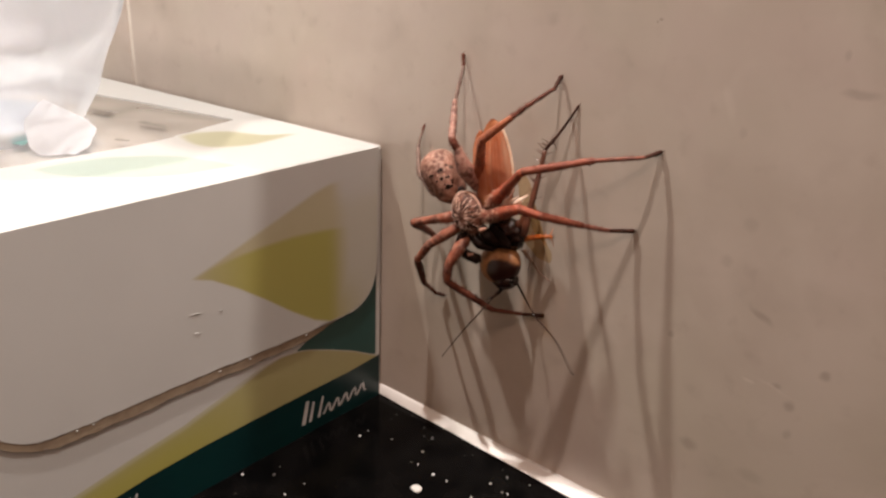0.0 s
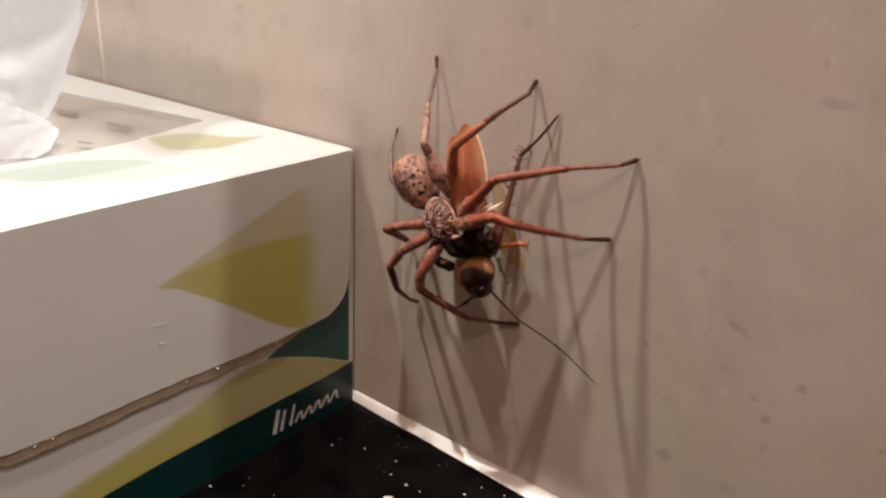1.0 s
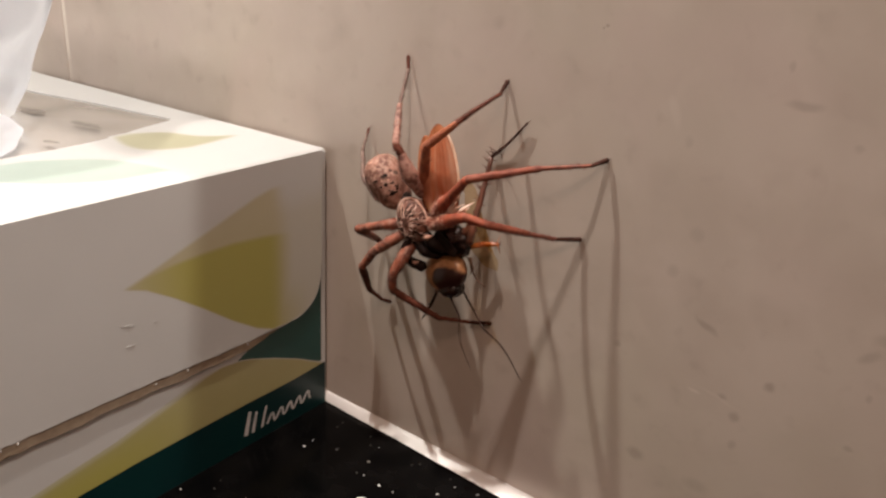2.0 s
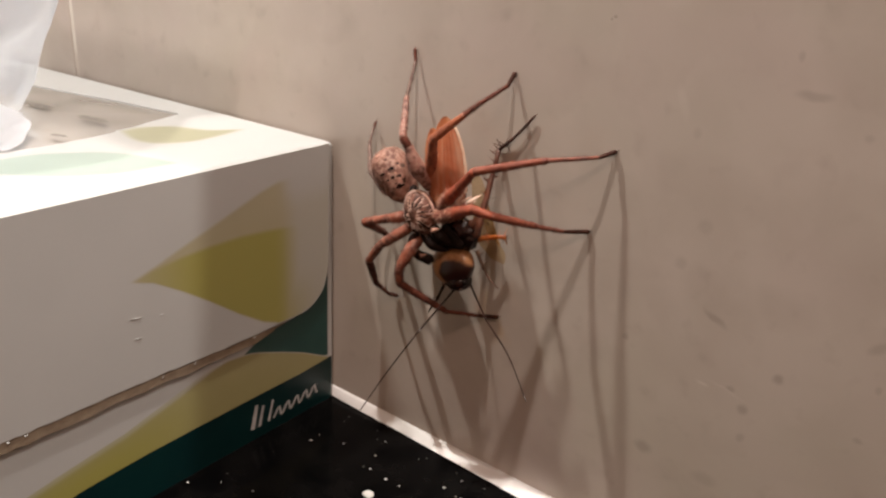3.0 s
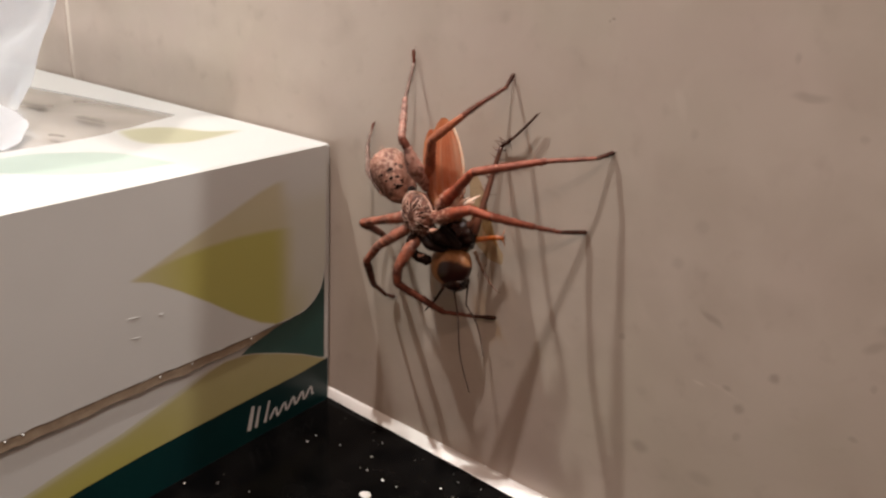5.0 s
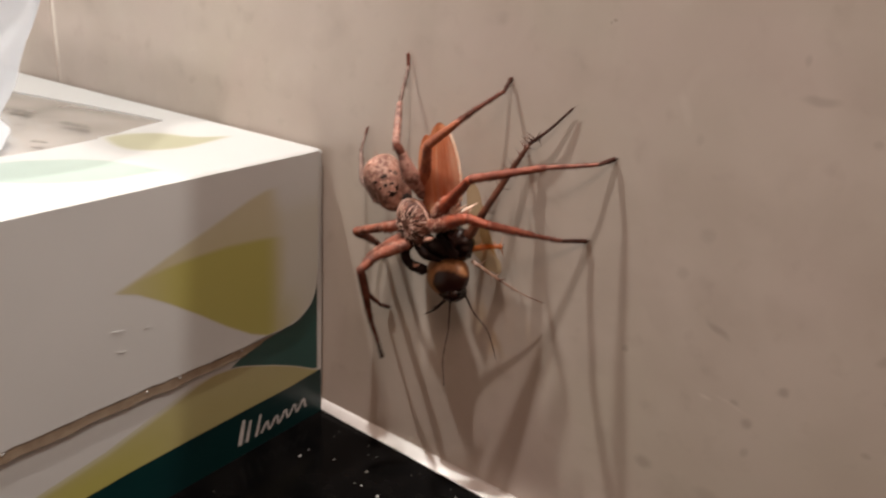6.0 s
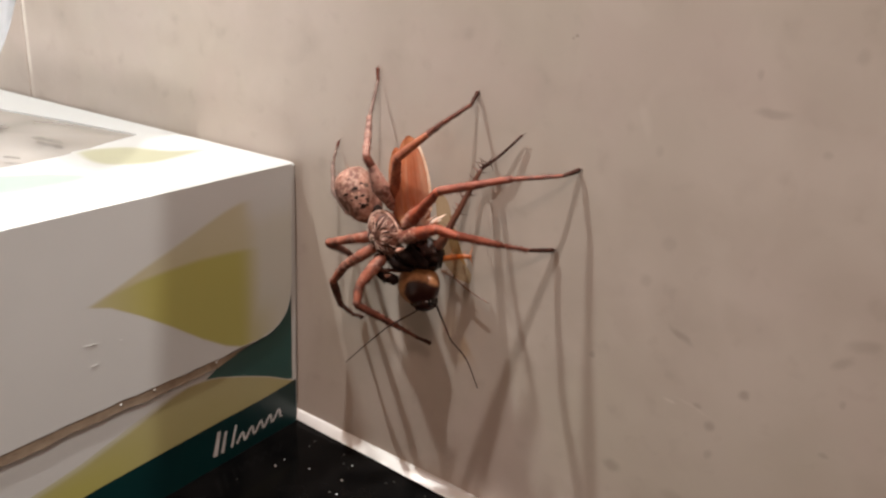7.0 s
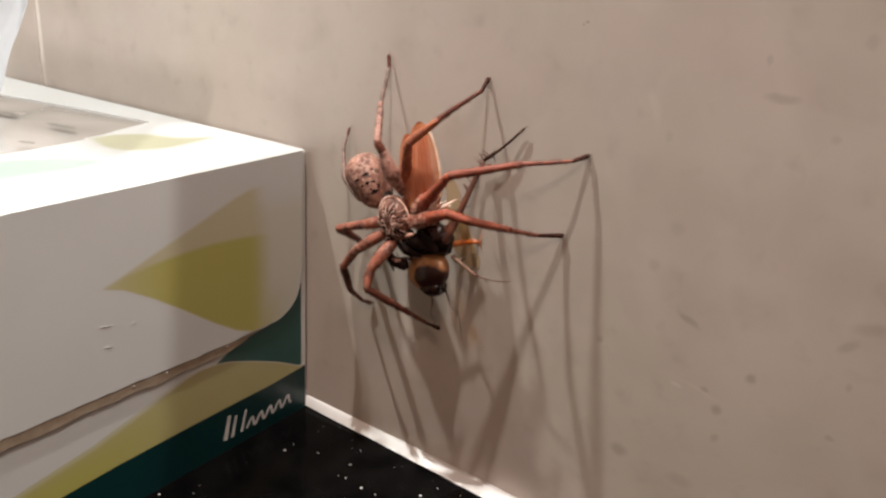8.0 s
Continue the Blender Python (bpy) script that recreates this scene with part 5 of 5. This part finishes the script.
ANTENNA_BASE = {"left": (39.8, -5.4, 43.8), "right": (43.2, -5.4, 45.6)}
ANTENNA_LEFT = [
    (0, (45.4, -19.2, 45.5), (54.9, -43.3, 48.0)),
    (0.1, (45.5, -19.2, 45.5), (55.3, -43.1, 48.0)),
    (0.2, (47.9, -17.1, 48.5), (62.0, -37.4, 56.6)),
    (0.3, (48.4, -17.4, 46.5), (63.4, -38.1, 51.0)),
    (0.4, (49.2, -17.1, 44.2), (65.5, -37.4, 44.6)),
    (0.5, (49.2, -17.1, 43.2), (65.6, -37.2, 41.7)),
    (0.6, (48.6, -17.5, 43.3), (63.9, -38.5, 41.8)),
    (0.7, (48.2, -17.5, 46.7), (62.7, -38.5, 51.7)),
    (0.8, (47.7, -16.9, 49.3), (61.5, -36.8, 58.7)),
    (0.9, (47.8, -16.8, 49.5), (61.6, -36.5, 59.3)),
    (1, (47.4, -16.7, 50.0), (60.6, -36.3, 60.8)),
    (1.1, (43.7, -19.1, 48.7), (51.4, -42.4, 57.0)),
    (1.2, (43.4, -19.3, 48.1), (51.8, -42.5, 56.3)),
    (1.3, (43.7, -19.3, 47.9), (51.5, -42.9, 55.4)),
    (1.4, (47.1, -17.1, 49.7), (59.8, -37.3, 60.0)),
    (1.5, (47.7, -17.1, 48.9), (61.4, -37.4, 57.7)),
    (1.6, (48.4, -17.4, 46.6), (63.3, -38.1, 51.4)),
    (1.7, (48.7, -17.4, 44.1), (64.2, -38.3, 44.2)),
    (1.8, (48.8, -17.1, 46.2), (64.5, -37.5, 50.3)),
    (1.9, (51.5, -14.1, 40.2), (70.3, -31.1, 34.7)),
    (2, (49.9, -16.2, 46.3), (66.0, -36.2, 50.4)),
    (2.1, (48.4, -17.1, 47.6), (63.4, -37.3, 54.2)),
    (2.2, (47.5, -18.3, 44.1), (60.8, -40.6, 44.2)),
    (3.3, (40.8, -19.6, 39.2), (49.1, -44.2, 38.3)),
    (3.4, (44.3, -19.7, 43.3), (53.5, -44.0, 43.9)),
    (3.5, (45.8, -19.0, 45.5), (56.2, -42.7, 48.2)),
    (3.6, (46.7, -18.5, 46.3), (58.7, -41.1, 50.6)),
    (3.7, (46.4, -18.9, 44.4), (58.5, -41.6, 47.6)),
    (3.8, (46.6, -18.5, 46.4), (58.3, -41.3, 50.9)),
    (3.9, (45.3, -19.2, 46.0), (54.0, -42.8, 52.6)),
    (4, (47.2, -17.5, 48.7), (60.1, -38.4, 57.3)),
    (4.1, (47.5, -17.7, 47.7), (60.8, -39.0, 54.3)),
    (4.2, (47.0, -18.5, 43.6), (59.5, -41.4, 42.8)),
    (4.3, (46.8, -18.7, 43.3), (58.7, -41.7, 41.9)),
    (4.4, (45.9, -18.9, 41.4), (56.1, -42.2, 35.9)),
    (4.5, (48.0, -17.8, 46.1), (62.1, -39.2, 50.0)),
    (4.6, (48.9, -17.3, 43.3), (64.7, -37.9, 42.0)),
    (4.7, (49.4, -16.9, 42.9), (66.1, -36.7, 40.8)),
    (5.8, (47.4, -17.1, 49.3), (60.6, -37.4, 58.7)),
    (5.9, (47.6, -18.1, 45.3), (61.1, -40.2, 47.8)),
    (6, (48.3, -17.8, 44.2), (62.7, -39.1, 47.9)),
    (6.1, (47.3, -16.9, 49.9), (60.2, -36.8, 60.5)),
    (6.2, (47.7, -17.0, 49.2), (61.4, -37.0, 58.4)),
    (6.3, (47.3, -17.1, 49.4), (60.3, -37.5, 59.0)),
    (6.4, (48.2, -17.7, 42.0), (62.9, -38.8, 45.8)),
    (6.5, (50.0, -16.2, 45.5), (65.7, -36.8, 48.4)),
    (6.6, (50.5, -15.8, 42.0), (67.3, -35.6, 41.1)),
    (6.7, (48.1, -16.4, 49.6), (62.5, -35.6, 59.8)),
    (6.8, (45.6, -18.2, 48.9), (57.1, -40.8, 55.1)),
    (6.9, (44.5, -19.1, 47.5), (53.3, -43.1, 52.4)),
    (7, (42.4, -20.1, 45.6), (52.8, -43.2, 51.5)),
    (7.1, (47.8, -16.9, 49.1), (61.8, -36.9, 58.2)),
    (7.2, (47.7, -17.1, 48.9), (61.5, -37.2, 57.8)),
    (7.3, (47.1, -17.3, 49.2), (59.7, -38.0, 58.6)),
    (7.4, (46.4, -17.6, 49.5), (57.9, -38.7, 59.3)),
    (7.5, (43.0, -18.9, 49.5), (49.4, -42.9, 57.1)),
    (7.6, (40.9, -19.9, 47.5), (50.7, -42.3, 56.5)),
    (7.7, (44.4, -18.9, 48.6), (53.0, -41.9, 57.0)),
    (7.8, (48.0, -16.8, 49.2), (62.2, -36.5, 58.5)),
    (7.9, (48.0, -17.5, 47.1), (62.3, -38.5, 52.8)),
    (8, (48.3, -17.0, 48.2), (62.9, -37.0, 55.9)),
]
ANTENNA_RIGHT = [
    (0, (54.3, -15.5, 45.3), (73.1, -33.3, 47.6)),
    (0.1, (53.4, -16.4, 46.1), (71.3, -35.2, 46.9)),
    (0.2, (54.2, -14.3, 40.5), (73.6, -27.6, 29.5)),
    (0.3, (54.8, -14.5, 42.8), (74.5, -31.3, 41.3)),
    (0.4, (54.7, -14.9, 43.8), (74.9, -31.1, 41.3)),
    (0.5, (52.4, -16.9, 48.3), (68.4, -36.9, 52.9)),
    (0.6, (52.1, -17.3, 47.6), (67.5, -38.0, 51.0)),
    (0.7, (51.2, -17.3, 50.0), (65.1, -37.9, 57.6)),
    (0.8, (52.0, -16.8, 50.0), (67.2, -36.4, 57.6)),
    (0.9, (53.4, -15.9, 48.6), (72.3, -33.2, 53.5)),
    (1, (55.3, -14.2, 46.7), (78.2, -26.5, 47.7)),
    (1.1, (56.3, -12.7, 45.0), (79.8, -23.8, 44.3)),
    (1.2, (56.2, -12.8, 45.6), (80.2, -22.9, 44.3)),
    (1.3, (53.9, -14.9, 50.3), (70.6, -32.5, 59.5)),
    (1.4, (57.9, -6.8, 48.3), (82.8, -8.5, 55.4)),
    (1.5, (57.5, -7.7, 49.4), (82.5, -10.1, 56.1)),
    (1.6, (52.3, -16.6, 49.7), (68.1, -36.0, 56.8)),
    (1.7, (53.3, -15.9, 49.1), (70.9, -34.1, 55.0)),
    (1.8, (53.6, -15.7, 49.0), (71.7, -33.4, 54.9)),
    (1.9, (53.8, -15.6, 48.3), (72.3, -33.3, 53.0)),
    (2, (54.7, -15.1, 44.9), (73.1, -32.8, 49.5)),
    (2.1, (55.4, -12.4, 40.3), (77.6, -20.7, 29.8)),
    (2.2, (54.4, -9.1, 36.3), (75.5, -11.9, 21.4)),
    (3.3, (53.1, -16.4, 48.1), (70.3, -35.5, 52.2)),
    (3.4, (53.4, -16.0, 48.3), (71.2, -34.4, 53.0)),
    (3.5, (56.3, -12.4, 43.8), (79.3, -24.4, 41.5)),
    (3.6, (56.6, -10.9, 41.7), (80.0, -21.2, 36.7)),
    (3.7, (53.4, -16.1, 47.8), (71.2, -34.7, 51.5)),
    (3.8, (51.7, -16.9, 50.1), (66.5, -36.8, 57.9)),
    (3.9, (51.8, -16.4, 51.2), (66.6, -35.4, 60.9)),
    (4, (50.8, -17.2, 50.8), (64.0, -37.7, 59.9)),
    (4.1, (51.3, -17.8, 43.3), (66.3, -38.9, 45.9)),
    (4.2, (52.1, -15.6, 39.3), (68.2, -36.0, 41.4)),
    (4.3, (52.8, -16.2, 41.7), (70.9, -34.8, 39.7)),
    (4.4, (53.6, -15.1, 40.8), (71.9, -33.6, 40.7)),
    (4.5, (53.0, -16.0, 41.6), (70.8, -35.0, 42.5)),
    (4.6, (52.0, -17.1, 42.2), (69.0, -36.7, 43.2)),
    (4.7, (51.4, -17.9, 44.4), (68.2, -37.5, 41.6)),
    (5.8, (51.3, -17.2, 50.2), (65.3, -37.6, 58.1)),
    (5.9, (54.9, -14.4, 42.9), (73.8, -32.1, 45.3)),
    (6, (52.7, -16.6, 48.6), (69.2, -36.0, 53.8)),
    (6.1, (53.7, -15.1, 50.1), (72.0, -31.8, 58.0)),
    (6.2, (55.4, -13.6, 48.6), (73.3, -30.7, 56.5)),
    (6.3, (51.9, -16.4, 51.0), (67.0, -35.4, 60.4)),
    (6.4, (56.4, -11.9, 48.8), (80.0, -18.7, 57.2)),
    (6.5, (55.2, -14.0, 48.1), (73.2, -31.3, 55.6)),
    (6.6, (53.4, -15.7, 49.6), (71.0, -33.4, 56.5)),
    (6.7, (56.4, -12.3, 43.8), (80.1, -22.5, 41.0)),
    (6.8, (57.0, -10.4, 42.7), (80.1, -22.3, 42.1)),
    (6.9, (54.3, -15.5, 45.0), (71.5, -34.3, 50.0)),
    (7, (53.9, -15.9, 45.2), (71.2, -34.7, 50.1)),
    (7.1, (54.3, -15.1, 43.1), (70.0, -34.9, 49.5)),
    (7.2, (51.6, -17.1, 50.0), (66.1, -37.3, 57.5)),
    (7.3, (51.3, -16.8, 51.0), (65.3, -36.6, 60.2)),
    (7.4, (56.0, -13.0, 47.3), (73.9, -29.9, 55.7)),
    (7.5, (55.2, -13.9, 42.7), (72.0, -32.4, 49.7)),
    (7.6, (56.2, -11.9, 41.9), (77.9, -26.2, 41.3)),
    (7.7, (54.2, -15.3, 43.0), (70.4, -35.1, 47.5)),
    (7.8, (55.0, -13.3, 40.9), (76.6, -25.3, 32.8)),
    (7.9, (53.5, -14.4, 39.5), (70.7, -33.9, 39.4)),
    (8, (52.0, -16.9, 49.3), (67.3, -36.9, 55.8)),
]


def antenna(key, first):
    """A feeler in two stiff pieces."""
    base, mid, tip = mm(*ANTENNA_BASE[key]), mm(*first[1]), mm(*first[2])
    b = bmesh.new()
    tube(b, [base, base.lerp(mid, 0.5), mid], [0.00024, 0.00019, 0.00016], 6, 4)
    near = part("antenna", b, BLACK_CHITIN, roach, "long thin dark feeler", origin=base)
    b = bmesh.new()
    bow = (tip - mid).orthogonal().normalized() * 0.0007
    tube(b, [mid, mid.lerp(tip, 0.5) + bow, tip], [0.00016, 0.00013, 0.00008], 6, 5)
    far = part("antenna_tip", b, BLACK_CHITIN, near, origin=mid)
    return near, far


# ---- what moves ----
def chain(pieces, root, rest, keyed):
    """Keys jointed stiff pieces: rest and keyed rows hold the joints from the root to the tip, in millimetres.
    The first piece hangs on root and the others on the first."""
    rest = [mm(*p) for p in rest]
    rows = [[] for _ in pieces]
    for t, joints in keyed:
        joints = [mm(*p) for p in joints]
        at = joints[0]
        first = None
        for i, piece in enumerate(pieces):
            was, now = rest[i + 1] - rest[i], joints[i + 1] - joints[i]
            m = Matrix.Translation(at) @ was.rotation_difference(now).to_matrix().to_4x4()
            at = at + now.normalized() * was.length
            if first is None:
                first = m
                rows[0].append((t, Matrix.Translation(-ORIGIN[root]) @ m))
            else:
                rows[i].append((t, first.inverted() @ m))
    for piece, own in zip(pieces, rows):
        walk(piece, own)


LEG_G = [
    (0, [(34.3, -9.6, 55.7), (31.6, -13.8, 48.0), (31.3, -13.2, 44.7), (38.0, -6.0, 38.1), (42.5, -1.2, 36.9), (47.2, -0.6, 37.9)]),
    (5.85, [(34.3, -9.6, 55.7), (31.6, -13.8, 48.0), (31.3, -13.2, 44.7), (38.0, -6.0, 38.1), (42.5, -1.2, 36.9), (47.2, -0.6, 37.9)]),
    (5.93, [(34.3, -9.6, 55.7), (30.0, -15.3, 50.0), (29.2, -16.3, 46.8), (32.9, -10.6, 37.1), (35.5, -6.3, 32.7), (38.8, -4.0, 30.1)]),
    (6, [(34.3, -9.6, 55.7), (28.9, -16.3, 52.5), (27.7, -18.5, 50.3), (27.8, -15.3, 38.9), (27.7, -12.7, 32.7), (27.1, -10.6, 28.5)]),
    (6.1, [(34.3, -9.6, 55.7), (29.9, -16.2, 51.0), (29.3, -18.2, 48.5), (30.4, -15.1, 37.1), (31.2, -12.1, 31.1), (31.3, -9.8, 27.0)]),
    (6.2, [(34.3, -9.6, 55.7), (30.6, -15.9, 50.2), (30.4, -17.7, 47.4), (32.4, -11.2, 37.7), (32.8, -6.3, 33.1), (33.4, -2.6, 30.1)]),
    (6.28, [(34.3, -9.6, 55.7), (31.1, -15.7, 49.6), (31.3, -17.2, 46.7), (34.2, -9.4, 38.3), (34.9, -4.3, 34.0), (39.0, -2.6, 32.1)]),
    (6.35, [(34.3, -9.6, 55.7), (31.7, -15.5, 49.1), (32.3, -16.7, 46.1), (36.0, -7.7, 39.2), (36.9, -2.4, 35.2), (41.3, -4.1, 36.0)]),
    (8, [(34.3, -9.6, 55.7), (31.7, -15.5, 49.1), (32.3, -16.7, 46.1), (36.0, -7.7, 39.2), (36.9, -2.4, 35.2), (41.3, -4.1, 36.0)]),
]
HIND = [
    (0, (45.5, -2.4, 73.2), (50.2, -0.3, 81.6)),
    (1, (45.6, -2.3, 73.2), (51.4, -0.4, 81.2)),
    (1.5, (44.7, -1.0, 72.7), (51.8, -1.0, 80.6)),
    (3.5, (44.4, -0.5, 72.4), (51.6, -0.6, 80.2)),
    (4.7, (44.8, -0.6, 72.5), (52.0, -1.1, 80.3)),
    (5.8, (50.5, -1.4, 77.0), (57.5, -0.7, 82.2)),
    (6, (51.9, -1.4, 76.4), (58.9, -0.7, 83.4)),
    (6.2, (51.2, -1.4, 76.1), (58.3, -0.7, 82.7)),
    (6.5, (50.4, -1.4, 75.1), (58.0, -0.7, 82.3)),
    (7, (49.0, -1.4, 73.5), (56.2, -0.7, 80.6)),
    (8, (47.5, -1.4, 72.1), (55.1, -0.7, 79.4)),
]
FRONT_LEG = [
    (0, (44.3, -1.7, 49.1), (51.6, -7.0, 49.2)),
    (1.5, (43.0, -2.3, 48.9), (49.5, -8.3, 50.2)),
    (3.5, (44.7, -2.6, 48.2), (51.8, -8.2, 48.0)),
    (4.7, (44.9, -2.6, 48.3), (52.0, -8.2, 48.1)),
    (5.8, (47.9, -4.4, 48.4), (56.5, -5.8, 46.0)),
    (6, (49.8, -4.3, 50.4), (57.8, -1.6, 47.4)),
    (6.3, (47.1, -4.6, 47.8), (55.1, -2.2, 44.3)),
    (6.4, (45.2, -2.0, 48.7), (54.0, -0.2, 47.5)),
    (6.5, (49.6, -4.7, 49.9), (58.6, -5.2, 50.7)),
    (6.6, (47.9, -1.3, 51.1), (56.1, -0.4, 49.7)),
    (6.7, (45.2, -0.5, 50.7), (53.3, -0.4, 48.8)),
    (6.8, (50.1, -4.8, 55.6), (58.9, -2.7, 55.1)),
    (6.9, (48.2, -1.1, 52.8), (57.1, -0.3, 51.1)),
    (7, (43.9, -0.8, 50.2), (52.5, -1.4, 47.4)),
    (7.2, (49.0, -2.2, 51.4), (58.0, -2.7, 52.5)),
    (7.5, (44.3, -1.7, 49.0), (52.7, -4.0, 46.4)),
    (8, (49.6, -4.5, 50.0), (58.1, -7.1, 52.0)),
]
FEELERS = {"left": antenna("left", ANTENNA_LEFT[0]), "right": antenna("right", ANTENNA_RIGHT[0])}


def motions():
    for key, rows in (("left", ANTENNA_LEFT), ("right", ANTENNA_RIGHT)):
        base = ANTENNA_BASE[key]
        chain(FEELERS[key], roach, [base, rows[0][1], rows[0][2]], [(t, [base, mid, tip]) for t, mid, tip in rows])
    # the hind leg's root shifts along the leg to fit the knee to the camera's view
    reach = (Vector(HIND_REST[0]) - Vector(HIND_BASE)).length
    roots = [Vector(knee) + (Vector(HIND_BASE) - Vector(knee)).normalized() * reach for t, knee, tip in HIND]
    chain((hind, hind_foot), roach, [HIND_BASE, *HIND_REST], [(t, [root, knee, tip]) for root, (t, knee, tip) in zip(roots, HIND)])
    chain((front, front_foot), roach, [FRONT_BASE, *FRONT_REST], [(t, [FRONT_BASE, knee, tip]) for t, knee, tip in FRONT_LEG])
    chain((fore, fore_foot), roach, [FORE_BASE, *FORE_REST], [(t, [FORE_BASE, knee, tip]) for t, knee, tip in FORE_LEG])
    chain(LEG_PARTS["g"], spider, LEGS["g"][::-1], LEG_G)


motions()
